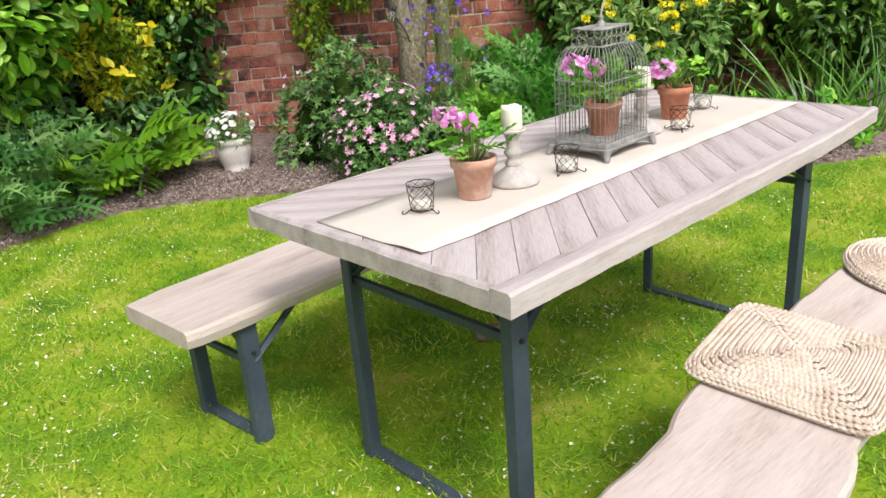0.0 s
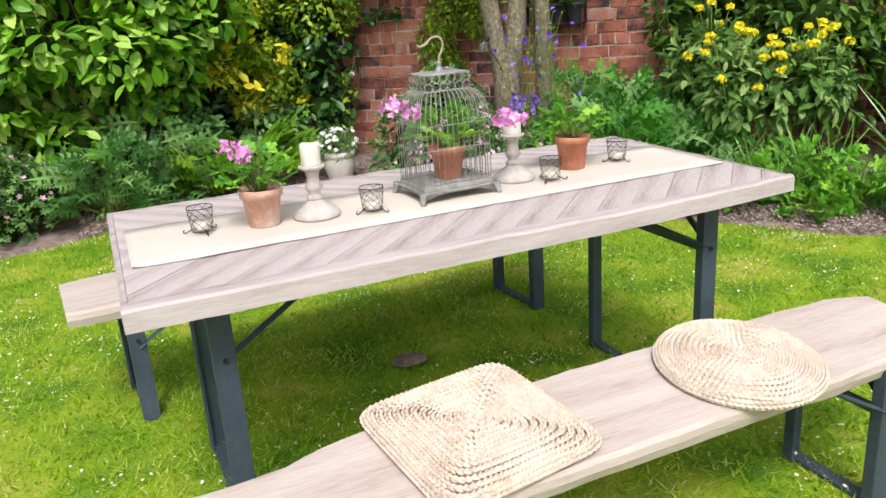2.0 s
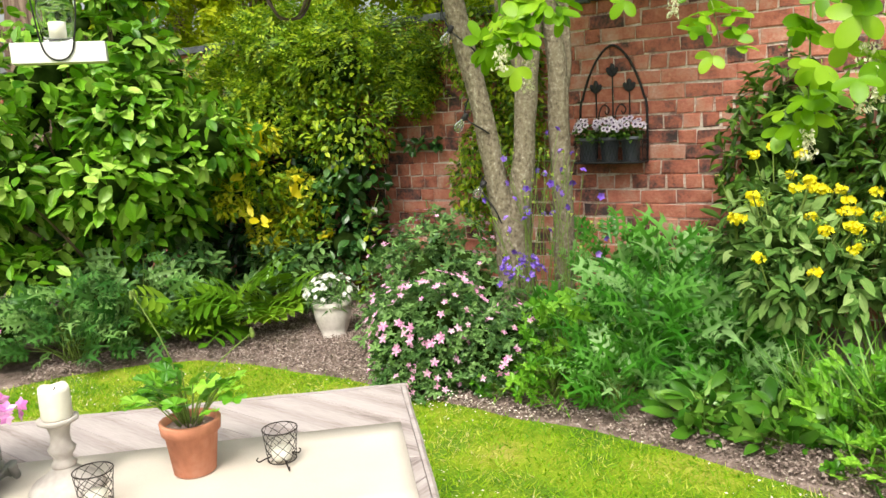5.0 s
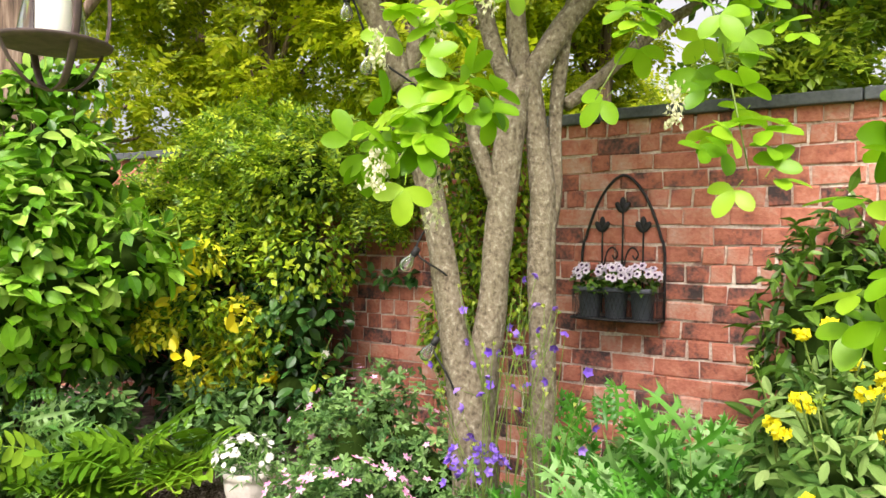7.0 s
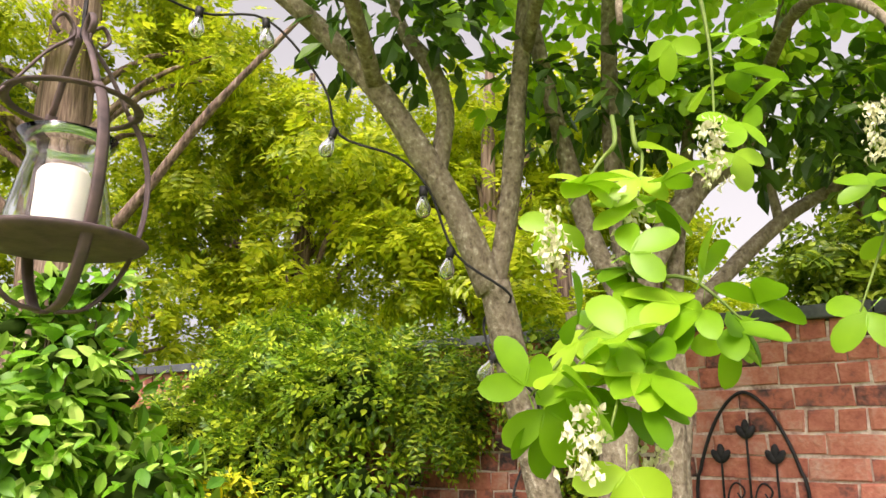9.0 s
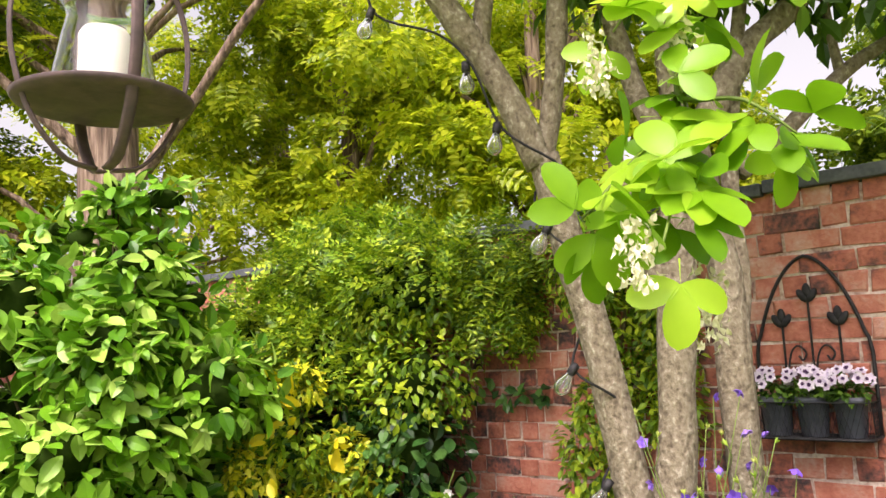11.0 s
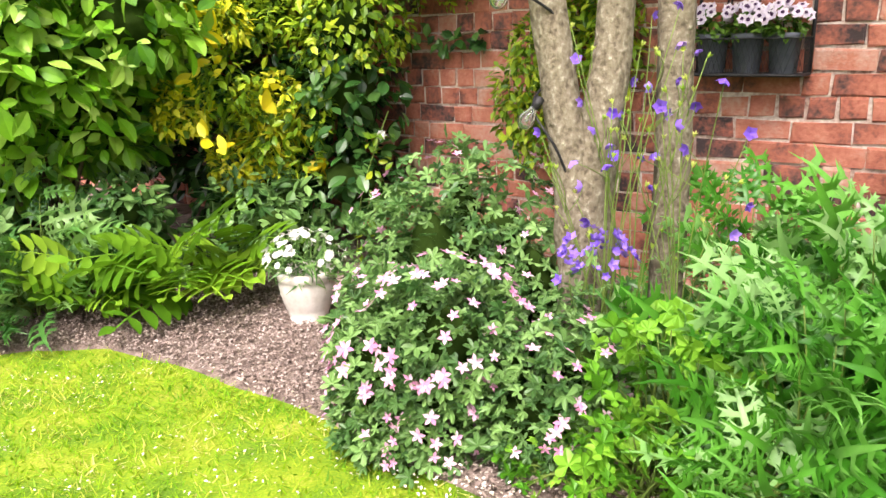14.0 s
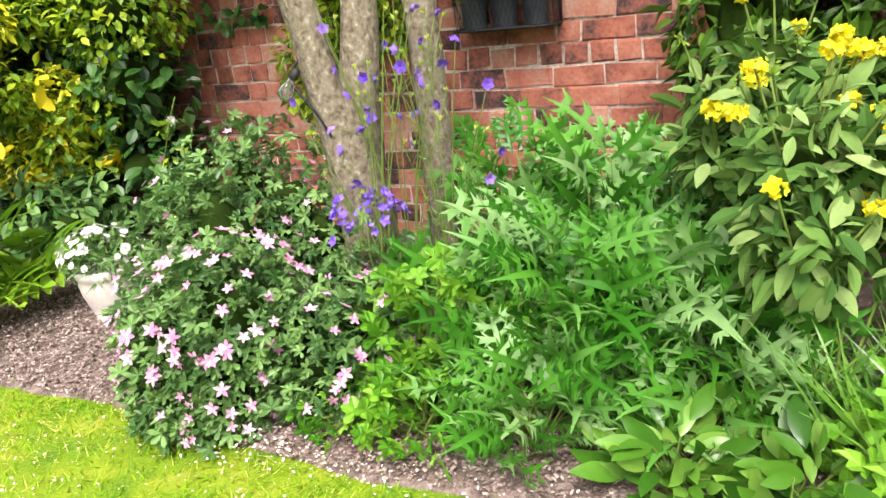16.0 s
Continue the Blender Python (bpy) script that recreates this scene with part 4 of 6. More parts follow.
def candlestick(x, y, seed):
    holder = empty("candlestick", x, y, ON_CLOTH, 0, "turned whitewashed wooden candlestick with a wide foot", "candlestick", "candlesticks on the table")
    k = 0.8
    holder.scale = (k, k, k)
    bm = bmesh.new()
    lathe(bm, [(0.078, 0), (0.08, 0.008), (0.07, 0.022), (0.046, 0.038), (0.03, 0.05), (0.024, 0.058)], 32)
    part("foot", bm, M_WASH, holder, smooth=True)
    bm = bmesh.new()
    lathe(bm, [(0.024, 0.056), (0.028, 0.064), (0.021, 0.072), (0.019, 0.08), (0.027, 0.092), (0.03, 0.1), (0.022, 0.11), (0.02, 0.13), (0.024, 0.15), (0.03, 0.158)], 24)
    part("stem", bm, M_WASH, holder, smooth=True)
    bm = bmesh.new()
    lathe(bm, [(0.03, 0.156), (0.042, 0.163), (0.044, 0.17), (0.036, 0.172), (0.03, 0.169)], 28)
    part("drip_plate", bm, M_WASH, holder, smooth=True)
    rng = rng_of(seed)
    candle = empty("pillar_candle", x, y, ON_CLOTH + 0.1705 * k, 0, "ivory pillar candle with a melted rim on its candlestick", "candle", "pillar candles")
    bm = bmesh.new()
    candle.scale = (k, k, k)
    segs, prof = 28, [(0.031, 0), (0.0325, 0.004), (0.0325, 0.062), (0.031, 0.071), (0.026, 0.07), (0.018, 0.062), (0.003, 0.06)]
    lathe(bm, prof, segs)
    for v in bm.verts:
        if v.co.z > 0.06:
            v.co.z += 0.006 * noise.noise(v.co * 40 + Vector((seed, 0, 0)))
    part("wax", bm, M_WAX, candle, smooth=True)
    bm = bmesh.new()
    tube(bm, [(0, 0, 0.055), (0.001, 0, 0.064), (0.004, 0.001, 0.07)], 0.0011, 5, 2)
    part("wick", bm, M_WIRE, candle, "burnt black wick")


def tealight(x, y, turn):
    thing = empty("tealight_holder", x, y, ON_CLOTH, turn, "small dark wire tealight basket on three scrolled feet", "candle holder", "wire tealight holders")
    thing.scale = (0.88, 0.88, 0.88)
    lift, h, r0, r1 = 0.009, 0.068, 0.03, 0.037
    for r, z in ((r0, lift), (r1, lift + h)):
        pts = [(r * math.cos(a), r * math.sin(a), z) for a in [2 * math.pi * k / 20 for k in range(21)]]
        bm = bmesh.new()
        tube(bm, pts, 0.0014, 5, 1)
        part("ring", bm, M_WIRE, thing, smooth=True)
    bm = bmesh.new()
    for k in range(9):
        for s in (-1, 1):
            a0 = 2 * math.pi * k / 9
            pts = []
            for j in range(9):
                u = j / 8
                a, r = a0 + s * u * 2.1, r0 + (r1 - r0) * u
                pts.append((r * math.cos(a), r * math.sin(a), lift + h * u))
            tube(bm, pts, 0.0007, 4, 1)
    part("lattice", bm, M_WIRE, thing, smooth=True)
    for k in range(3):
        a = 2 * math.pi * k / 3 + 0.5
        bm = bmesh.new()
        c, s = math.cos(a), math.sin(a)
        tube(bm, [(c * 0.026, s * 0.026, lift + 0.004), (c * 0.038, s * 0.038, 0.008), (c * 0.05, s * 0.05, 0.002), (c * 0.056, s * 0.056, 0.006), (c * 0.052, s * 0.052, 0.011)], 0.0016, 5, 3)
        part("foot", bm, M_WIRE, thing)
    bm = bmesh.new()
    lathe(bm, [(0.019, lift + 0.002), (0.021, lift + 0.004), (0.021, lift + 0.024), (0.001, lift + 0.022)], 16)
    part("tealight", bm, M_WAX, thing, "white tealight candle", smooth=True)
    return thing


def birdcage(x, y):
    cage = empty("birdcage", x, y, ON_CLOTH, 2, "grey metal birdcage with a domed wire top and hook", "birdcage")
    cage.scale = (0.87, 0.87, 0.87)
    hx, hy = 0.128, 0.103
    for sx in (-1, 1):
        for sy in (-1, 1):
            bm = bmesh.new()
            tube(bm, [(sx * hx, sy * hy, 0.034), (sx * (hx + 0.004), sy * (hy + 0.004), 0.018), (sx * (hx + 0.008), sy * (hy + 0.008), 0.005), (sx * (hx + 0.004), sy * (hy + 0.004), 0.0)], [0.016, 0.011, 0.009, 0.007], 7, 3)
            part("foot", bm, M_CAGE, cage, smooth=True)
    bm = bmesh.new()
    for dx, dy, z0, z1 in ((0.0, 0.0, 0.026, 0.034), (-0.006, -0.006, 0.034, 0.05)):
        box(bm, -hx + dx * -1, -hy - dy, z0, hx + dx, hy + dy, z1, 0.003)
    part("base_tray", bm, M_CAGE, cage)
    # scalloped skirts between the feet
    for s in (-1, 1):
        for axis in (0, 1):
            bm = bmesh.new()
            n, w = 14, (hx, hy)[axis]
            top, low = [], []
            for k in range(n + 1):
                u = -1 + 2 * k / n
                drop = 0.02 * abs(u) ** 4
                p = (u * w, s * (hy, hx)[axis])
                p = p if axis == 0 else (p[1], p[0])
                top.append(bm.verts.new((*p, 0.028)))
                low.append(bm.verts.new((*p, 0.024 - drop)))
            for k in range(n):
                bm.faces.new((top[k], top[k + 1], low[k + 1], low[k]))
            bmesh.ops.solidify(bm, geom=bm.faces[:], thickness=0.002)
            part("skirt", bm, M_CAGE, cage)
    wx, wy = hx - 0.01, hy - 0.01
    cx, cy, zc = 0.078, 0.055, 0.335
    spring = 0.245
    def wire(px, py):
        qx, qy = px / wx * cx, py / wy * cy
        pts = [(px, py, 0.05), (px, py, spring)]
        for k in range(1, 7):
            a = k / 6 * math.pi / 2
            u = 1 - math.cos(a)
            pts.append((px + (qx - px) * u, py + (qy - py) * u, spring + (zc - spring) * math.sin(a)))
        bm = bmesh.new()
        tube(bm, pts, 0.0013, 5, 1)
        part("wire", bm, M_CAGE, cage, smooth=True)
    n1, n2 = 13, 10
    for k in range(n1 + 1):
        for s in (-1, 1):
            wire(-wx + 2 * wx * k / n1, s * wy)
    for k in range(1, n2):
        for s in (-1, 1):
            wire(s * wx, -wy + 2 * wy * k / n2)
    for z in (0.056, 0.16, spring - 0.01):
        bm = bmesh.new()
        tube(bm, [(-wx, -wy, z), (wx, -wy, z), (wx, wy, z), (-wx, wy, z), (-wx, -wy, z)], 0.0017, 5, 1)
        part("band", bm, M_CAGE, cage)
    # pierced collar
    bm = bmesh.new()
    for z in (zc, zc + 0.05):
        tube(bm, [(-cx, -cy, z), (cx, -cy, z), (cx, cy, z), (-cx, cy, z), (-cx, -cy, z)], 0.003, 6, 1)
    for axis in (0, 1):
        for s in (-1, 1):
            w, d = ((cx, cy), (cy, cx))[axis]
            n = 6 if axis == 0 else 4
            for row in range(2):
                for k in range(n):
                    u = -w + 2 * w * (k + 0.5) / n
                    r = w / n
                    ring = []
                    for j in range(11):
                        a = 2 * math.pi * j / 10
                        p = (u + r * math.cos(a), s * d)
                        ring.append((*(p if axis == 0 else (p[1], p[0])), zc + 0.0125 + row * 0.025 + 0.0125 * math.sin(a)))
                    tube(bm, ring, 0.0016, 4, 1)
    part("collar", bm, M_CAGE, cage, smooth=True)
    bm = bmesh.new()
    box(bm, -cx, -cy, zc + 0.05, cx, cy, zc + 0.053)
    lathe(bm, [(0.016, zc + 0.052), (0.012, zc + 0.062), (0.007, zc + 0.07), (0.008, zc + 0.08), (0.004, zc + 0.086)], 14)
    part("cap", bm, M_CAGE, cage)
    bm = bmesh.new()
    tube(bm, [(0, 0, zc + 0.08), (0.004, 0, zc + 0.1), (0.014, 0, zc + 0.118), (0.018, 0, zc + 0.14), (0.004, 0, zc + 0.158), (-0.02, 0, zc + 0.156), (-0.04, 0, zc + 0.14), (-0.058, 0, zc + 0.134), (-0.07, 0, zc + 0.138)], 0.0036, 7, 4)
    part("hook", bm, M_HOOK, cage, "pale rusty hook", smooth=True)
    return cage


runner()
pelargonium("potted_pelargonium", 0.372, 0.415, ON_CLOTH, True, 11, [(0.01, -0.02, 0.32)], [(-0.075, 0.02, 0.245), (-0.05, -0.03, 0.235)], 0.085, "lime-stained terracotta pot with a pink flowering pelargonium on the runner")
pelargonium("potted_pelargonium", 0.905, 0.425, ON_CLOTH + 0.0505 * 0.87, False, 12, [], [(-0.2, -0.03, 0.26), (-0.15, -0.07, 0.25), (0.16, -0.12, 0.2), (0.215, -0.1, 0.185)], 0.095, "terracotta pot of pink pelargonium inside the birdcage", leaves=54, r=0.062, h=0.112)
pelargonium("potted_pelargonium", 1.345, 0.465, ON_CLOTH, False, 13, [(-0.1, 0.05, 0.4), (0.15, 0.02, 0.3)], [], 0.09, "plain terracotta pot with a green budding pelargonium", r=0.064, h=0.122)
candlestick(0.51, 0.412, 21)
candlestick(1.125, 0.445, 22)
for tx, ty, tt in ((0.218, 0.435, 10), (0.648, 0.355, 40), (1.2, 0.358, 70), (1.505, 0.455, 20)):
    tealight(tx, ty, tt)
birdcage(0.895, 0.425)


# ---- garden tree with festoon lights ----
def branch_line(bm, pts, radii, segs=12):
    tube(bm, pts, radii, segs, 5, wobble=0.22)


def garden_tree():
    tree = empty("garden_tree", 2.6, 3.2, 0.03, 0, "multi-stemmed laburnum tree with grey mottled bark and hanging pale pods", "tree")
    o = Vector((2.6, 3.2, 0.03))
    def limb(name, pts, radii, label=""):
        bm = bmesh.new()
        branch_line(bm, [Vector(p) - o for p in pts], radii)
        return part(name, bm, M_BARK, tree, label, smooth=True)
    limb("stem", [(2.64, 3.17, -0.02), (2.625, 3.17, 0.3), (2.6, 3.17, 0.6), (2.555, 3.17, 0.86), (2.495, 3.18, 1.2), (2.44, 3.19, 1.5), (2.375, 3.2, 1.8), (2.32, 3.2, 2.08)], [0.115, 0.102, 0.098, 0.066, 0.058, 0.056, 0.056, 0.054])
    limb("stem", [(2.61, 3.17, 0.45), (2.62, 3.16, 0.68), (2.645, 3.15, 0.92), (2.675, 3.15, 1.2), (2.7, 3.15, 1.5), (2.73, 3.16, 1.8), (2.76, 3.18, 2.05)], [0.07, 0.078, 0.066, 0.062, 0.06, 0.058, 0.062])
    limb("stem", [(2.9, 3.18, -0.02), (2.895, 3.18, 0.3), (2.89, 3.18, 0.6), (2.89, 3.18, 0.95), (2.885, 3.18, 1.3), (2.885, 3.18, 1.6), (2.85, 3.2, 1.9), (2.81, 3.2, 2.15)], [0.075, 0.06, 0.058, 0.056, 0.06, 0.056, 0.05, 0.05])
    for pts, radii in (
        ([(2.31, 3.2, 2.05), (2.2, 3.2, 2.3), (2.1, 3.2, 2.48), (1.88, 3.15, 2.78), (1.6, 3.1, 3.05), (1.2, 3.0, 3.3)], [0.054, 0.05, 0.046, 0.04, 0.034, 0.02]),
        ([(2.12, 3.2, 2.45), (2.15, 3.22, 2.7), (2.1, 3.25, 2.9), (1.98, 3.3, 3.1), (1.9, 3.3, 3.5)], [0.03, 0.034, 0.03, 0.026, 0.016]),
        ([(2.32, 3.2, 2.06), (2.37, 3.2, 2.35), (2.4, 3.2, 2.65), (2.44, 3.2, 3.1), (2.5, 3.2, 3.7)], [0.036, 0.036, 0.034, 0.03, 0.018]),
        ([(2.76, 3.18, 2.0), (2.69, 3.24, 2.2), (2.64, 3.3, 2.42), (2.52, 3.3, 2.95), (2.42, 3.3, 3.6)], [0.045, 0.036, 0.036, 0.032, 0.018]),
        ([(2.76, 3.18, 2.0), (2.86, 3.22, 2.16), (3.06, 3.26, 2.44), (3.22, 3.24, 2.6), (3.4, 3.2, 3.0), (3.5, 3.1, 3.6)], [0.052, 0.05, 0.048, 0.045, 0.035, 0.02]),
        ([(2.58, 3.18, 1.98), (2.61, 3.18, 1.8), (2.69, 3.16, 1.58)], [0.03, 0.034, 0.036]),
        ([(2.8, 3.25, 2.1), (2.77, 3.25, 2.4), (2.76, 3.25, 2.8), (2.78, 3.2, 3.5)], [0.045, 0.04, 0.034, 0.02]),
        ([(2.89, 3.18, 1.4), (2.94, 3.21, 1.62), (2.95, 3.26, 1.95), (2.99, 3.26, 2.3), (3.08, 3.26, 2.8)], [0.036, 0.034, 0.032, 0.028, 0.02]),
        ([(2.99, 3.26, 2.0), (3.12, 3.3, 2.1), (3.32, 3.34, 2.28), (3.5, 3.36, 2.42), (3.75, 3.3, 2.56)], [0.03, 0.03, 0.028, 0.026, 0.016]),
        ([(3.42, 3.36, 2.36), (3.4, 3.36, 2.5), (3.38, 3.36, 2.75)], [0.02, 0.018, 0.012]),
        ([(2.44, 3.2, 2.95), (2.45, 2.8, 3.05), (2.42, 2.3, 2.85), (2.38, 1.9, 2.5), (2.33, 1.72, 2.2)], [0.026, 0.022, 0.016, 0.01, 0.005]),
        ([(3.3, 3.2, 2.8), (3.2, 2.7, 2.85), (3.08, 2.2, 2.55), (2.95, 1.85, 2.15)], [0.024, 0.018, 0.012, 0.005]),
        ([(3.22, 2.75, 2.86), (3.25, 2.1, 2.85), (3.12, 1.5, 2.45), (3.02, 1.16, 1.85)], [0.018, 0.014, 0.009, 0.004]),
        ([(3.2, 1.85, 2.72), (3.05, 1.25, 2.6), (2.9, 0.8, 2.2), (2.82, 0.66, 1.85)], [0.012, 0.009, 0.006, 0.003]),
        ([(1.9, 3.15, 2.76), (1.78, 2.6, 2.95), (1.65, 2.0, 2.85), (1.55, 1.62, 2.66)], [0.03, 0.024, 0.018, 0.012]),
        ([(1.3, 3.04, 3.25), (0.9, 2.8, 3.0), (0.56, 2.6, 2.62)], [0.022, 0.016, 0.01])):
        limb("branch", pts, radii)
    rng = rng_of(31)
    three = leaf_three()
    # hanging sprays of three-part leaves
    sprays = [((2.31, 1.68, 1.84), (2.29, 1.62, 1.66), 13, 0.06), ((2.31, 1.66, 1.78), (2.43, 1.6, 1.71), 9, 0.05), ((2.3, 1.66, 1.74), (2.15, 1.58, 1.61), 7, 0.045), ((2.3, 1.64, 1.72), (2.23, 1.52, 1.57), 8, 0.04),
              ((2.33, 1.68, 1.98), (2.31, 1.62, 1.88), 6, 0.05), ((2.3, 1.68, 1.98), (2.22, 1.64, 1.87), 3, 0.03), ((2.5, 1.8, 2.3), (2.46, 1.7, 2.0), 8, 0.07),
              ((2.95, 1.85, 2.15), (2.98, 1.6, 1.58), 22, 0.1), ((2.95, 1.85, 2.15), (2.69, 1.76, 1.75), 8, 0.05), ((2.97, 1.85, 2.2), (3.1, 1.8, 1.95), 14, 0.11),
              ((3.02, 1.16, 1.85), (3.0, 1.13, 1.3), 26, 0.08), ((2.82, 0.66, 1.85), (2.82, 0.64, 1.46), 18, 0.08)]
    for a, b, n, r in sprays:
        a, b = Vector(a) - o, Vector(b) - o
        bm = bmesh.new()
        tube(bm, [a + Vector((0.01, 0.04, 0.06)), a, a.lerp(b, 0.5) + Vector((0.02, 0.03, 0.03)), b], [0.004, 0.004, 0.003, 0.0015], 5, 4)
        part("twig", bm, M_STALK, tree, smooth=True)
        u = 0.25 + 0.75 * rng.random(n) ** 0.7
        places = np.array(a) + (np.array(b) - np.array(a)) * u[:, None] + unit(rng, n) * r * rng.random(n)[:, None] ** 0.6
        ahead = unit(rng, n) + np.array([0, -0.3, -0.35])
        up = unit(rng, n) * 0.45 + np.array([0, -0.45, 0.8])
        singles("leaf", three, L_SPRAY, tree, places, ahead, up, 0.085 + 0.03 * rng.random(n))
    # drooping clusters of pale pods
    pods = [((2.315, 1.64, 1.59), 0.14), ((2.19, 1.48, 1.6), 0.08), ((2.31, 1.65, 1.9), 0.1), ((2.19, 1.62, 1.86), 0.08), ((2.42, 1.62, 2.0), 0.1), ((2.84, 1.66, 1.78), 0.1), ((2.75, 1.75, 2.1), 0.1),
            ((3.0, 1.13, 1.3), 0.09), ((2.8, 0.62, 1.5), 0.15), ((2.84, 0.64, 1.5), 0.13)]
    for p, length in pods:
        n = 90
        p = np.array(p) - np.array(o)
        u = rng.random(n)
        places = p + np.stack([rng.normal(0, 0.011, n), rng.normal(0, 0.011, n), -u * length], 1)
        ahead = unit(rng, n) * 0.5 + np.array([0, 0, -0.7])
        v, f = scatter(leaf_oval(0.55, 0.5), places, ahead, unit(rng, n), 0.009 + 0.008 * rng.random(n))
        tagged(raw("pod_tassel", v, f, F_POD, tree, "hanging tassel of pale seed pods"), kind="stuff")
    # crown above
    lumps = []
    for cx, cy, cz, r in ((2.4, 3.2, 3.5, 0.55), (1.8, 3.0, 3.5, 0.5), (3.2, 3.2, 3.5, 0.5), (2.6, 2.6, 3.4, 0.45), (3.5, 2.9, 3.1, 0.4), (2.9, 3.6, 3.6, 0.5), (2.0, 2.3, 3.3, 0.35), (3.1, 2.4, 3.1, 0.35), (2.5, 3.5, 2.9, 0.22), (3.0, 3.1, 2.75, 0.22), (3.45, 3.3, 2.85, 0.22), (3.95, 3.0, 2.75, 0.32), (4.1, 2.8, 3.2, 0.35)):
        lumps.append((cx - o.x, cy - o.y, cz, r, r, r * 0.7))
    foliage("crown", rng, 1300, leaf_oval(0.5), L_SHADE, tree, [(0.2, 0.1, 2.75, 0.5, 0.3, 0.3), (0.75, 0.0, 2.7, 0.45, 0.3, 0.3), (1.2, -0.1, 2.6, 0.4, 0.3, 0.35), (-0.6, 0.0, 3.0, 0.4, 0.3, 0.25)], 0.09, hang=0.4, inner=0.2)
    foliage("crown", rng, 2000, three, L_LABURNUM, tree, lumps, 0.11, hang=0.35, inner=0.3)
    return tree


def festoon():
    cord = empty("festoon_lights", 2.45, 3.12, 1.3, 0, "string of clear bulbs on black cord wound round the tree", "string lights")
    o = Vector((2.45, 3.12, 1.3))
    line = [(2.6, 3.13, 0.62), (2.5, 3.1, 0.86), (2.43, 3.16, 1.0), (2.52, 3.3, 1.1), (2.5, 3.14, 1.26), (2.36, 3.12, 1.37), (2.42, 3.28, 1.5), (2.44, 3.12, 1.68), (2.3, 3.12, 1.82), (2.29, 3.27, 1.97), (2.36, 3.12, 2.02), (2.18, 3.13, 2.16), (2.09, 3.13, 2.38), (1.98, 3.14, 2.5), (1.78, 3.15, 2.58), (1.72, 3.12, 2.75), (1.52, 3.1, 2.98), (1.3, 3.05, 2.97), (1.1, 2.9, 3.0)]
    bm = bmesh.new()
    tube(bm, [Vector(p) - o for p in line], 0.0045, 6, 5)
    part("cord", bm, M_IRON, cord, "black rubber cord", smooth=True)
    for x, y, z, lean in ((2.42, 3.13, 0.985, -35), (2.335, 3.11, 1.345, -35), (2.285, 3.11, 1.79, -30), (2.155, 3.13, 2.13, -10), (2.07, 3.13, 2.34, 0), (1.75, 3.12, 2.54, -20), (1.52, 3.1, 2.93, 5), (1.3, 3.04, 2.93, -5)):
        m = Matrix.Translation(Vector((x, y, z)) - o) @ pose(0, 0, 0, 0, -lean, 0)
        bm = bmesh.new()
        lathe(bm, [(0.004, 0.056), (0.014, 0.052), (0.0145, 0.02), (0.012, 0.018)], 14, m)
        holder = part("socket", bm, M_IRON, cord, "black bulb socket", smooth=True)
        bm = bmesh.new()
        lathe(bm, [(0.011, 0.02), (0.014, 0.006), (0.024, -0.014), (0.027, -0.03), (0.023, -0.046), (0.011, -0.056), (0.001, -0.058)], 18, m)
        part("bulb", bm, M_BULB, holder, "clear glass bulb", smooth=True)
        bm = bmesh.new()
        tube(bm, [m @ Vector((-0.006, 0, 0.012)), m @ Vector((-0.007, 0, -0.025)), m @ Vector((0, 0, -0.034)), m @ Vector((0.007, 0, -0.025)), m @ Vector((0.006, 0, 0.012))], 0.001, 4, 3)
        part("filament", bm, M_CAGE, holder)


garden_tree()
festoon()


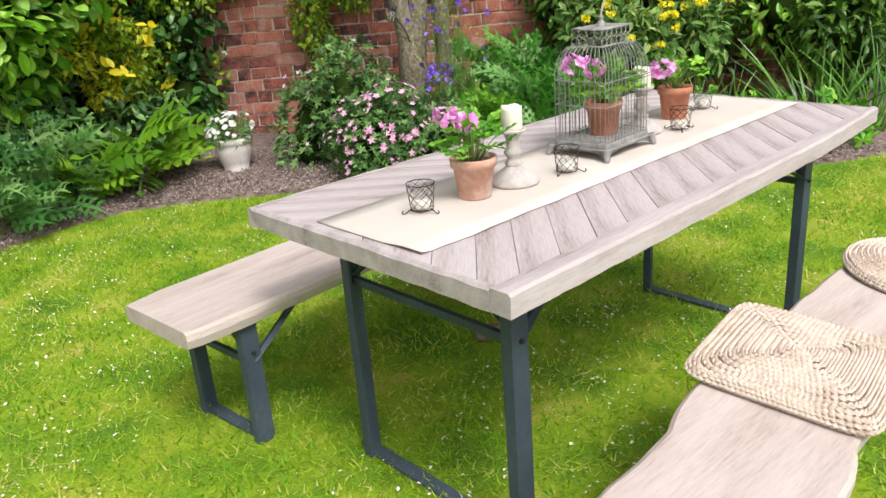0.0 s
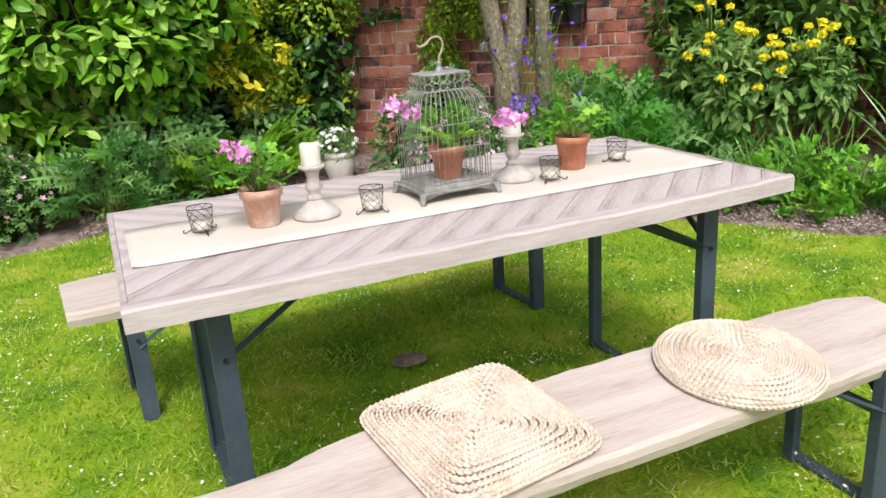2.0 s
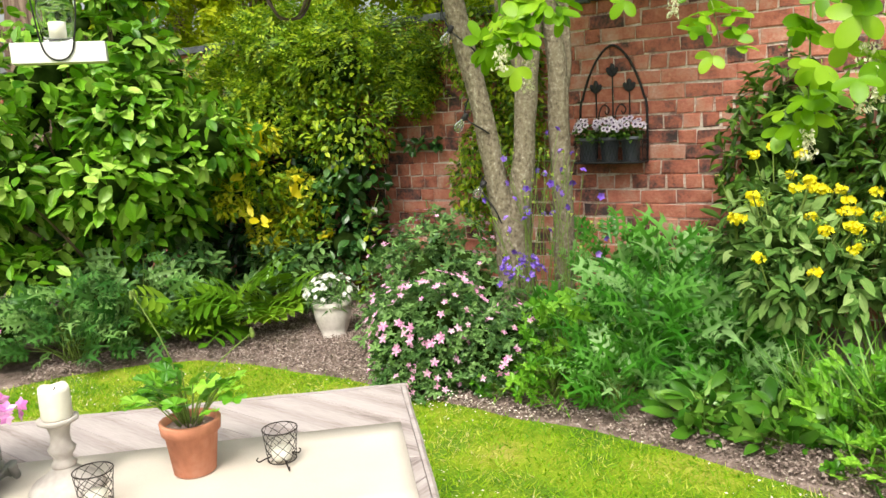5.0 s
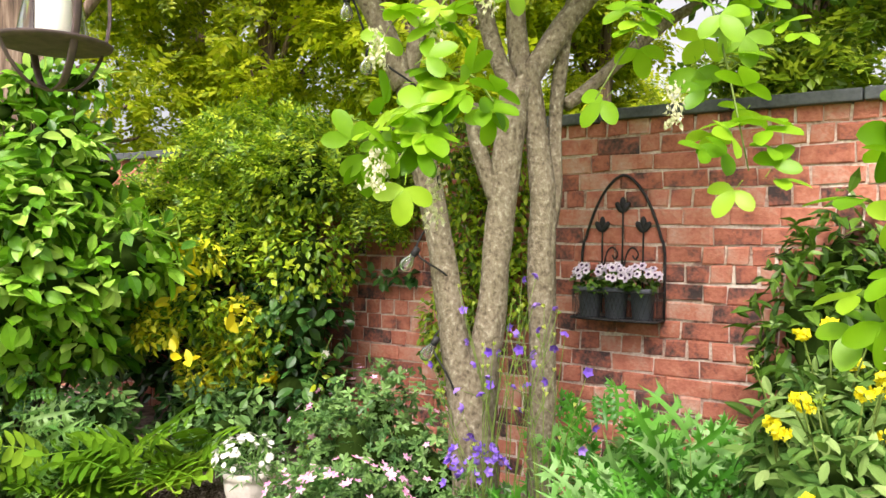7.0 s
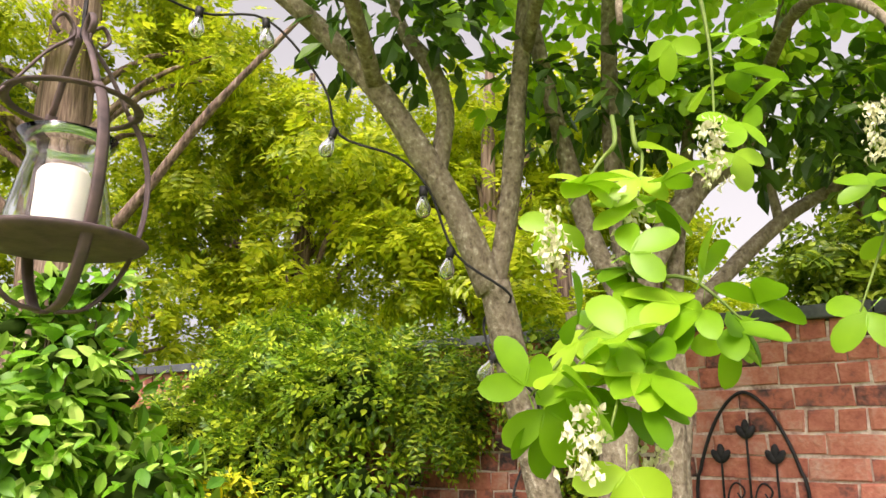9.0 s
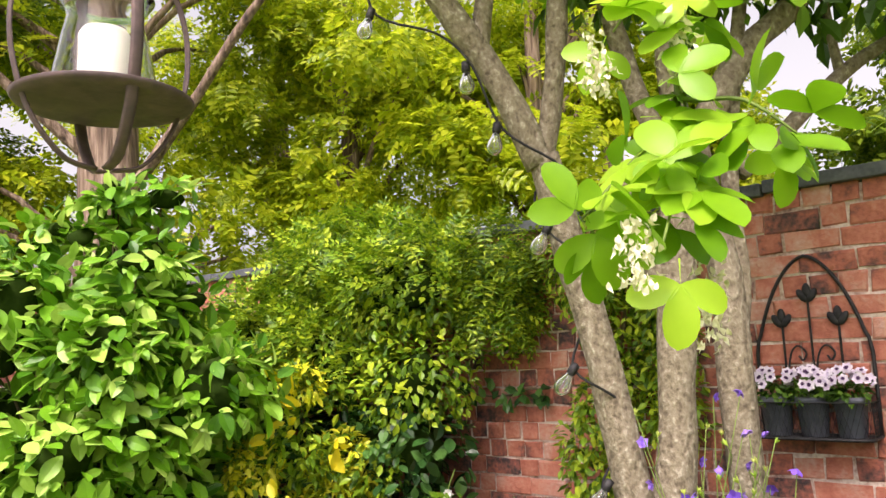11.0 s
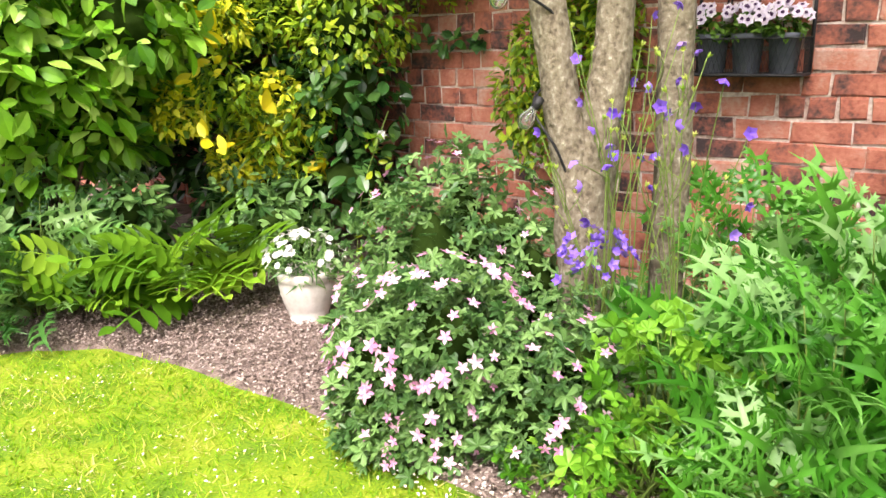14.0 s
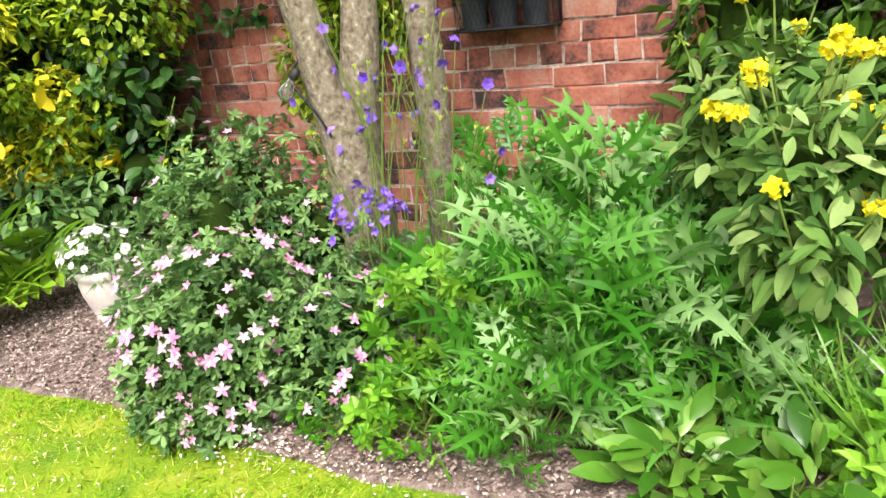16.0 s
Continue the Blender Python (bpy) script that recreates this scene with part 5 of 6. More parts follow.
# ---- wall planter ----
def wall_planter():
    base = WALL @ pose(-0.17, 0, 1.035)
    thing = new("wall_planter")
    thing.matrix_basis = base
    tagged(thing, "black wrought iron wall planter with a pointed arch holding flower pots", "wall planter")
    hw, out, spring, top = 0.222, -0.17, 0.33, 0.73
    arch = [(-hw, -0.02, 0), (-hw, -0.02, spring)]
    for k in range(1, 9):
        a = k / 8
        arch.append((-hw * (1 - a) * (1 + 0.35 * a), -0.02, spring + (top - spring) * (1 - (1 - a) ** 1.6)))
    right = [(-x, y, z) for x, y, z in reversed(arch[:-1])]
    bm = bmesh.new()
    tube(bm, arch + right, 0.0075, 7, 2)
    part("arch", bm, M_IRON, thing, smooth=True)
    for x, z1 in ((-0.11, 0.5), (0, 0.6), (0.11, 0.5)):
        bm = bmesh.new()
        tube(bm, [(x, -0.02, 0.02), (x, -0.02, z1 - 0.06)], 0.005, 6, 1)
        bar = part("upright", bm, M_IRON, thing)
        bm = bmesh.new()
        for a in (-1, 0, 1):
            m = Matrix.Translation((x + a * 0.018, -0.024, z1 - 0.035 + (0.02 if a == 0 else 0))) @ pose(0, 0, 0, 0, a * 35, 0) @ Matrix.Diagonal((0.017, 0.01, 0.034, 1))
            bmesh.ops.create_icosphere(bm, subdivisions=2, radius=1, matrix=m)
        part("finial", bm, M_IRON, bar, smooth=True)
    for z, r in ((0.0, 0.007), (0.14, 0.0028)):
        bm = bmesh.new()
        tube(bm, [(-hw, -0.02, z), (-hw, out * 0.7, z), (-hw * 0.8, out, z), (hw * 0.8, out, z), (hw, out * 0.7, z), (hw, -0.02, z)], r, 6, 3)
        part("hoop", bm, M_IRON, thing, smooth=True)
    bm = bmesh.new()
    for k in range(22):
        x = -hw + 2 * hw * k / 21
        y = out if abs(x) < hw * 0.8 else out * 0.72
        for s in (-1, 1):
            tube(bm, [(x, y, 0), (max(-hw, min(hw, x + s * 0.045)), y, 0.14)], 0.0009, 4, 1)
    for k in range(7):
        y = -0.02 + (out * 0.7 + 0.02) * k / 6
        for x in (-hw, hw):
            tube(bm, [(x, y, 0), (x, y - 0.02, 0.14)], 0.0016, 4, 1)
    part("mesh_front", bm, M_IRON, thing, "black wire lattice front")
    bm = bmesh.new()
    box(bm, -hw, out + 0.01, -0.005, hw, -0.012, 0.003)
    part("tray", bm, M_IRON, thing)
    for x in (-0.055, 0.055):
        bm = bmesh.new()
        tube(bm, [(x - 0.05, -0.02, 0.24), (x - 0.03, -0.02, 0.33), (x, -0.02, 0.36), (x + 0.03, -0.02, 0.33), (x + 0.015, -0.02, 0.3), (x, -0.02, 0.32)], 0.004, 5, 4)
        part("scroll", bm, M_IRON, thing)
    rng = rng_of(41)
    eye = bpy.data.meshes.new("flower_eye")
    shape = bloom(6, 0.9, 0.1)
    eye.from_pydata(shape[0].tolist(), [], shape[1])
    eye.materials.append(F_EYE)
    for x in (-0.14, 0.0, 0.14):
        p = new("potted_petunia")
        p.matrix_basis = base @ pose(x, -0.095, 0.0035)
        tagged(p, "dark plastic pot of pale lilac petunias with dark eyes", "potted plant", "petunia pots in the wall planter")
        bm = bmesh.new()
        lathe(bm, [(0.046, 0), (0.05, 0.002), (0.06, 0.13), (0.066, 0.132), (0.067, 0.155), (0.061, 0.156), (0.056, 0.14), (0.002, 0.142)], 24)
        part("pot", bm, M_PLASTIC, p, smooth=True)
        lump = [(0, -0.01, 0.18, 0.08, 0.075, 0.055)]
        foliage("leafage", rng, 130, leaf_oval(0.6), L_SHADE, p, lump, 0.035, inner=0.3)
        places, ways = shell(rng, 22, [(0, -0.015, 0.205, 0.085, 0.08, 0.062)], 0.95, 0.0)
        face = ways * 0.5 + np.array([-0.1, -0.9, 0.35]) + unit(rng, 22) * 0.3
        ahead = np.cross(face, unit(rng, 22))
        size = 0.042 + 0.012 * rng.random(22)
        heads = singles("flower", bloom(6, 0.85, 0.2), F_LILAC, p, places, ahead, face, size)
        for head in heads:
            link_mesh("flower_eye", eye, None, head, at=pose(0, 0, 0.15) @ Matrix.Diagonal((0.36, 0.36, 0.36, 1)))


wall_planter()


# ---- pots and lanterns ----
def daisy_pot():
    rng = rng_of(51)
    thing = empty("daisy_pot", 1.585, 3.93, 0.035, 0, "cream glazed pot of white daisies standing on the mulch", "potted plant")
    bm = bmesh.new()
    lathe(bm, [(0.075, 0), (0.085, 0.004), (0.088, 0.02), (0.082, 0.03), (0.098, 0.07), (0.116, 0.13), (0.122, 0.175), (0.118, 0.195), (0.124, 0.2), (0.128, 0.22), (0.122, 0.235), (0.112, 0.236), (0.108, 0.21), (0.002, 0.205)], 36)
    part("pot", bm, M_STONEWARE, thing, smooth=True)
    lump = [(0, 0, 0.27, 0.16, 0.15, 0.1)]
    foliage("leafage", rng, 420, leaf_strap(0.14, 0.3), L_GERAN, thing, lump, 0.06, hang=-0.2, inner=0.2)
    blooms("daisy_blossom", rng, 95, bloom(9, 0.5, 0.15), F_WHITE, thing, [(0, 0, 0.29, 0.175, 0.165, 0.12)], 0.036, inner=0.85, low=-0.2, label="white daisy heads")


def lantern_glass(parent, r, h, z):
    bm = bmesh.new()
    outer = [(r, z), (r * 1.02, z + h * 0.1), (r * 0.84, z + h * 0.55), (r * 0.72, z + h * 0.78), (r * 0.74, z + h * 0.86), (r * 0.95, z + h)]
    lathe(bm, outer + [(a - 0.0025, b) for a, b in reversed(outer)], 32)
    bm.faces.ensure_lookup_table()
    ob = part("hurricane_glass", bm, M_GLASS, parent, "clear flared glass chimney", smooth=True)
    ob.visible_shadow = False


def hanging_lantern():
    x, y, z = 1.55, 1.62, 1.8
    thing = empty("hanging_lantern", x, y, z, 20, "rusty iron hoop lantern with a glass chimney hanging from a branch", "lantern")
    thing.scale = (0.84, 0.84, 0.84)
    bm = bmesh.new()
    lathe(bm, [(0.002, -0.006), (0.11, -0.007), (0.128, -0.003), (0.133, 0.004), (0.13, 0.006), (0.12, 0.001), (0.002, 0.0)], 36)
    part("plate", bm, M_RUST, thing, smooth=True)
    for k in range(4):
        a = math.pi / 2 * k + 0.4
        c, s = math.cos(a), math.sin(a)
        bm = bmesh.new()
        tube(bm, [(c * r, s * r, h) for r, h in ((0.012, -0.105), (0.055, -0.095), (0.095, -0.05), (0.118, 0.0), (0.133, 0.07), (0.132, 0.14), (0.115, 0.2), (0.09, 0.235))], 0.0095, 6, 3, flat=0.35)
        part("hoop", bm, M_RUST, thing, smooth=True)
        bm = bmesh.new()
        tube(bm, [(c * 0.09, s * 0.09, 0.235), (c * 0.05, s * 0.05, 0.3), (c * 0.012, s * 0.012, 0.345), (c * 0.03, s * 0.03, 0.375), (c * 0.045, s * 0.045, 0.355), (c * 0.035, s * 0.035, 0.34)], 0.006, 6, 4, flat=0.5)
        part("scroll", bm, M_RUST, thing, smooth=True)
    for r, h in ((0.098, 0.225),):
        bm = bmesh.new()
        tube(bm, [(r * math.cos(2 * math.pi * k / 28), r * math.sin(2 * math.pi * k / 28), h) for k in range(29)], 0.008, 6, 1, flat=0.4)
        part("ring", bm, M_RUST, thing, smooth=True)
    lantern_glass(thing, 0.078, 0.165, 0.0035)
    bm = bmesh.new()
    lathe(bm, [(0.038, 0.001), (0.04, 0.004), (0.039, 0.106), (0.033, 0.116), (0.004, 0.108)], 24)
    part("candle", bm, M_WAX, thing, "ivory pillar candle", smooth=True)
    bm = bmesh.new()
    tube(bm, [(0, 0, 0.345), (0, 0, 0.6), (0, 0, 1.03)], 0.0035, 6, 2)
    part("hanging_wire", bm, M_IRON, thing)


def board_lantern():
    x, y, z = 0.56, 2.6, 1.69
    thing = empty("board_lantern", x, y, z, 10, "white board lantern with a candle jar in a wire loop", "lantern")
    thing.scale = (0.84, 0.84, 0.84)
    bm = bmesh.new()
    box(bm, -0.215, -0.06, 0, 0.215, 0.06, 0.1, 0.004)
    part("board", bm, M_WHITE, thing)
    bm = bmesh.new()
    lathe(bm, [(0.07, 0.102), (0.074, 0.11), (0.085, 0.2), (0.09, 0.26), (0.08, 0.33), (0.077, 0.33), (0.086, 0.26), (0.081, 0.2), (0.07, 0.112), (0.002, 0.11)], 28)
    ob = part("jar", bm, M_GLASS, thing, "clear glass jar", smooth=True)
    ob.visible_shadow = False
    bm = bmesh.new()
    lathe(bm, [(0.04, 0.113), (0.041, 0.2), (0.003, 0.203)], 22)
    part("candle", bm, M_WAX, thing, smooth=True)
    bm = bmesh.new()
    tube(bm, [(-0.1, -0.066, 0.34), (-0.075, -0.066, 0.1), (-0.045, -0.066, 0.03), (0, -0.066, 0.012), (0.045, -0.066, 0.03), (0.075, -0.066, 0.1), (0.1, -0.066, 0.34), (0.0, 0, 0.6), (-0.1, -0.066, 0.34)], 0.004, 6, 5)
    part("wire_loop", bm, M_IRON, thing, smooth=True)
    bm = bmesh.new()
    tube(bm, [(0, 0, 0.58), (0, 0, 1.04)], 0.003, 5, 1)
    part("hanging_wire", bm, M_IRON, thing)


daisy_pot()
hanging_lantern()
board_lantern()


# ---- planting ----
def plant(name, x, y, label, category, group="", z=0.02):
    return empty(name, x, y, z, 0, label, category, group)


def planting():
    oval, slim, three = leaf_oval(), leaf_oval(0.36, 0.2), leaf_three()
    # broad bright shrub
    r = rng_of(61)
    p = plant("bright_shrub", 0.2, 4.55, "tall shrub with large bright green oval leaves", "shrub")
    lumps = heap(r, (0, 0, 1.2), (0.8, 0.55, 0.85), 34, 0.95) + heap(r, (-0.65, -0.35, 1.0), (0.6, 0.4, 0.8), 14, 0.9)
    lumps += heap(r, (0.1, 0.0, 1.95), (0.55, 0.35, 0.4), 14, 0.95)
    lumps = [(a, b, max(h, 0.5), d * 0.62, e * 0.62, g * 0.5) for a, b, h, d, e, g in lumps]
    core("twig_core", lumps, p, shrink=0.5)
    stems("stemwork", r, (0, 0.1, 0), [l[:3] for l in lumps], 0.014, M_TWIG, p)
    foliage("leafage", r, 6800, leaf_fine(0.56, 0.2), L_BRIGHT, p, lumps, 0.106, hang=0.12, inner=0.45, loose=0.65)
    # climber over the wall
    r = rng_of(62)
    p = plant("wall_climber", 1.2, 5.35, "dense small-leaved climber hanging over the brick wall", "climber")
    lumps = []
    for s in np.linspace(-0.3, 1.9, 9):
        for h, d, k in ((0.5, 0.2, 0.3), (0.95, 0.25, 0.33), (1.4, 0.28, 0.34), (1.8, 0.2, 0.32)):
            if s > 0.9 and h < 0.8:
                k *= 0.8
            x = -0.766 * (s - 0.5)
            y = 0.643 * (s - 0.5)
            h *= (0.6 + 0.38 * min(1, (2.1 - s) / 1.4)) if s > 0.9 else 1.0
            lumps.append((x + 0.1 + r.normal(0, 0.1) - 0.643 * d * 0.6, y + 0.1 + r.normal(0, 0.05) - 0.766 * d * 0.6, h + r.normal(0, 0.1), k * 0.95, k * 0.8, k * 0.9))
    stems("stemwork", r, (0.2, 0.1, 0), [l[:3] for l in lumps[::2]], 0.012, M_TWIG, p)
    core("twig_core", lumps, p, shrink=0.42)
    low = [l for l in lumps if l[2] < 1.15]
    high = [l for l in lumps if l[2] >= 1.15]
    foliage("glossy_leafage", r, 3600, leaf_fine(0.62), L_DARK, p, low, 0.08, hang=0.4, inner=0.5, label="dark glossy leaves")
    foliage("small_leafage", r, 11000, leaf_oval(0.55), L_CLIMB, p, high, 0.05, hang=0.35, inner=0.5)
    foliage("loose_growth", r, 1900, leaf_frond(5, 0.3, 0.45, leaf_plain(0.5)), L_CLIMB, p, [l for l in lumps if l[2] > 1.3], 0.15, hang=0.0, inner=0.95, low=-0.2)
    # variegated euonymus in front
    r = rng_of(63)
    p = plant("variegated_euonymus", 1.25, 4.72, "euonymus bush with yellow variegated leaves", "shrub")
    lumps = [(a, b, h, d * 0.7, e * 0.7, g * 0.5) for a, b, h, d, e, g in heap(r, (0, 0, 0.82), (0.34, 0.2, 0.55), 20, 0.95)]
    foliage("leafage", r, 1500, leaf_oval(0.45), L_YELLOW, p, lumps[:9], 0.055, hang=0.3, inner=0.7)
    foliage("green_leafage", r, 1500, leaf_oval(0.5), L_CLIMB, p, lumps, 0.055, hang=0.3, inner=0.6)
    singles("yellow_leaf", leaf_fine(0.5), F_GOLD, p, np.array([0.36, 0.03, 0.53]) + unit(r, 11) * 0.06, unit(r, 11), unit(r, 11) * 0.6 + np.array([0, -0.8, 0.4]), 0.08 + 0.04 * r.random(11), "plain golden yellow leaf")
    singles("yellow_leaf", leaf_fine(0.5), F_GOLD, p, np.array([0.12, -0.2, 1.0]) + unit(r, 5) * 0.06, unit(r, 5), unit(r, 5) * 0.6 + np.array([0, -0.8, 0.4]), 0.08 + 0.04 * r.random(5), "plain golden yellow leaf")
    for spot in ((-0.1, -0.22, 1.27), (-0.12, -0.24, 0.72), (-0.16, -0.22, 1.08)):
        singles("yellow_leaf", leaf_fine(0.5), F_GOLD, p, np.array(spot) + unit(r, 6) * 0.07, unit(r, 6), unit(r, 6) * 0.6 + np.array([0, -0.8, 0.4]), 0.07 + 0.04 * r.random(6), "plain golden yellow leaf")
    # trailing climber behind the tree
    r = rng_of(64)
    p = plant("trailing_climber", 2.84, 4.28, "narrow green climber trailing down the brick wall", "climber")
    lumps = [(-0.14 - 0.1 * math.sin(k), 0.06, 0.7 + 0.14 * k, 0.16 + 0.004 * k, 0.13, 0.16) for k in range(10)] + [(0.12, -0.06, 1.05 + 0.14 * k, 0.15, 0.12, 0.15) for k in range(7)]
    foliage("leafage", r, 5200, leaf_oval(0.5), L_CLIMB, p, lumps, 0.045, hang=0.5, inner=0.5)
    foliage("upper_growth", r, 900, leaf_frond(4, 0.32), L_CLIMB, p, [(-0.62, 0.45, 1.55 + 0.1 * k, 0.22, 0.14, 0.16) for k in range(5)], 0.13, hang=0.6, inner=0.5)
    bm = bmesh.new()
    tube(bm, [(0, 0.1, 0), (-0.05, 0.1, 0.6), (-0.1, 0.1, 1.2), (0.05, 0.05, 1.9)], 0.012, 6, 4)
    part("stemwork", bm, M_TWIG, p)
    # leafy tendril on the bare bricks
    p = plant("wall_tendril", 2.2, 4.95, "dark leafy tendril crossing the bare bricks", "climber")
    bm = bmesh.new()
    tube(bm, [(-0.25, 0.15, 1.2), (0.0, -0.06, 1.16), (0.2, -0.2, 1.2), (0.25, -0.25, 1.1)], 0.006, 5, 4)
    part("stemwork", bm, M_TWIG, p)
    n = 46
    u = r.random(n)
    places = np.stack([-0.22 + 0.47 * u, 0.1 - 0.36 * u, 1.17 + r.normal(0, 0.03, n)], 1)
    v, f = scatter(leaf_oval(0.6), places, unit(r, n) + np.array([0, -0.3, -0.4]), unit(r, n) * 0.5 + np.array([-0.4, -0.7, 0.4]), 0.06 + 0.03 * r.random(n))
    tagged(raw("leafage", v, f, L_DARK, p), kind="stuff")
    # ferns and cut-leaved plants at the foot
    frond = leaf_frond(6, 0.34, 0.5, leaf_fine(0.5, 0.2))
    for k, (x, y, size, n, high) in enumerate(((1.02, 4.2, 0.44, 13, 0.26), (1.24, 4.34, 0.38, 10, 0.2), (0.62, 4.12, 0.42, 12, 0.2))):
        r = rng_of(70 + k)
        p = plant("fern", x, y, "light green arching fern at the foot of the shrubs", "fern", "ferns by the mulch")
        a = np.linspace(-2.6, -0.4, n) + r.normal(0, 0.2, n)
        ahead = np.stack([np.cos(a), np.sin(a) - 0.2, 0.2 + 0.9 * r.random(n)], 1)
        places = np.stack([0.05 * np.cos(a), 0.05 * np.sin(a), 0.06 + high * r.random(n)], 1)
        singles("frond", frond, L_FERN, p, places, ahead, np.tile([0.1, -0.6, 0.9], (n, 1)) + unit(r, n) * 0.2, size * (0.65 + 0.45 * r.random(n)))
    # dark undergrowth below the shrubs
    for k, (x, y) in enumerate(((0.75, 4.5), (0.1, 4.2), (1.3, 4.62))):
        r = rng_of(76 + k)
        p = plant("undergrowth", x, y, "low dark green leafy undergrowth below the shrubs", "foliage plant", "undergrowth by the mulch")
        lumps = heap(r, (0, 0, 0.24), (0.36, 0.22, 0.3), 10, 0.8)
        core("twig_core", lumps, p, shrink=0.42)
        foliage("leafage", r, 900, leaf_fine(0.5), L_GERAN, p, lumps, 0.075, hang=0.3, inner=0.5)
    jag = leaf_jagged(4)

    def rosette(name, label, x, y, n, size, high, spread, mat, seed, shape, group="", bias=(0, -0.3), lean=0.45):
        r = rng_of(seed)
        p = plant(name, x, y, label, "foliage plant", group)
        a = r.uniform(0, 2 * math.pi, n)
        rad = spread * r.random(n) ** 0.6
        up_z = high * (0.15 + 0.85 * r.random(n)) * (1 - 0.55 * (rad / (spread + 1e-6)) ** 2)
        places = np.stack([rad * np.cos(a), rad * np.sin(a), up_z], 1)
        ahead = np.stack([np.cos(a) + bias[0], np.sin(a) + bias[1], lean * (0.4 + r.random(n))], 1) + unit(r, n) * 0.3
        up = np.tile([-0.15, -0.75, 0.75], (n, 1)) + unit(r, n) * 0.78
        sizes = size * (0.55 + 0.6 * r.random(n))
        v, f = scatter(shape, places, ahead, up, sizes)
        if len(shape[0]) < 40 and mat is L_LOBED:
            tagged(raw("leafage", v, f, mat, p), kind="stuff")
        else:
            singles("leaf", shape, mat, p, places, ahead, up, sizes)
        stems("stemwork", r, (0, 0, 0), places[:: max(1, n // 40)], 0.005, M_STALK, p)
        return p
    rosette("cut_leaved_plant", "dark cut-leaved plant under the shrub", 0.35, 4.15, 120, 0.23, 0.62, 0.32, L_CUT, 81, jag)
    rosette("cut_leaved_plant", "dark cut-leaved plant under the shrub", 0.0, 3.95, 100, 0.22, 0.52, 0.3, L_CUT, 82, jag)
    # cardoons
    wide = (leaf_jagged(4, 0.9), leaf_jagged(3, 1.15))
    for k, (x, y, n, size, high, spread) in enumerate(((3.05, 2.5, 120, 0.24, 0.56, 0.27), (3.34, 2.85, 120, 0.25, 0.66, 0.29), (2.84, 2.3, 50, 0.2, 0.24, 0.16), (3.38, 2.38, 120, 0.25, 0.5, 0.29), (3.18, 3.2, 90, 0.23, 0.68, 0.28), (3.66, 3.1, 70, 0.26, 0.66, 0.28), (2.95, 2.85, 46, 0.25, 0.44, 0.18), (3.3, 2.1, 36, 0.24, 0.26, 0.16))):
        rosette("cardoon", "silvery green cardoon with deeply cut arching leaves", x, y, n, size, high, spread, L_THISTLE, 90 + k, wide[k % 2], "cardoons in the border", lean=0.85)
    # cranesbill with pink flowers
    lob = leaf_lobed(5, 0.45, 280)
    for k, (x, y, size, n, nf) in enumerate(((2.07, 2.98, (0.4, 0.36, 0.4), 2000, 260), (2.42, 2.84, (0.32, 0.28, 0.36), 1200, 110), (2.13, 3.5, (0.42, 0.32, 0.66), 1500, 36), (2.45, 3.35, (0.25, 0.2, 0.45), 500, 12))):
        r = rng_of(110 + k)
        p = plant("cranesbill", x, y, "mound of cranesbill with small pink flowers" if nf > 20 else "taller grey-green cranesbill mound with few flowers", "flowering plant", "cranesbills in the border")
        lumps = heap(r, (0, 0, size[2] * 0.42), size, 15, 0.62)
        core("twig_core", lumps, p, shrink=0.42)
        foliage("leafage", r, n, lob, L_GERAN, p, lumps, 0.062, hang=0.2, inner=0.65, loose=0.8, low=-0.9)
        blooms("blossom", r, nf, bloom(5, 0.5, 0.12), F_PINK, p, [(a, b, c, d * 1.1, e * 1.1, g * 1.12) for a, b, c, d, e, g in lumps], 0.045, low=-0.25, label="small pink five-petalled flowers")
    r = rng_of(118)
    p = plant("cranesbill", -0.75, 3.85, "mound of cranesbill with small pink flowers", "flowering plant", "cranesbills in the border")
    lumps = heap(r, (0, 0, 0.22), (0.55, 0.35, 0.4), 14, 0.6)
    core("twig_core", lumps, p)
    foliage("leafage", r, 1500, lob, L_GERAN, p, lumps, 0.062, hang=0.2, inner=0.65, loose=0.8)
    blooms("blossom", r, 70, bloom(5, 0.5, 0.12), F_PINK, p, lumps, 0.038, label="small pink five-petalled flowers")
    # columbines: thin stems with violet flowers
    for k, (x, y) in enumerate(((2.72, 3.02), (2.85, 2.95), (2.62, 2.98))):
        r = rng_of(130 + k)
        p = plant("columbine", x, y, "columbine with violet nodding flowers on thin stems", "flowering plant", "columbines by the tree")
        bm = bmesh.new()
        tips = []
        for j in range(9):
            a = r.uniform(0, 2 * math.pi)
            h = 0.55 + 0.75 * r.random()
            t = Vector((0.2 * math.cos(a), 0.14 * math.sin(a), h))
            tube(bm, [(0, 0, 0.1), (t.x * 0.3, t.y * 0.3, h * 0.55), t], [0.003, 0.0022, 0.0014], 5, 3)
            tips.append(t)
            for q in range(2):
                u = t.lerp(Vector((t.x * 0.3, t.y * 0.3, h * 0.55)), 0.3 + 0.4 * r.random())
                e = u + Vector((r.normal(0, 0.06), r.normal(0, 0.05), 0.06 + 0.08 * r.random()))
                tube(bm, [u, u.lerp(e, 0.5) + Vector((0.01, 0, 0)), e], 0.0014, 4, 2)
                tips.append(e)
        part("stemwork", bm, M_STALK, p, smooth=True)
        tips = np.array(tips)
        n = len(tips)
        pick = r.random(n) < 0.4
        face = unit(r, n) * 0.7 + np.array([0, -0.5, -0.35])
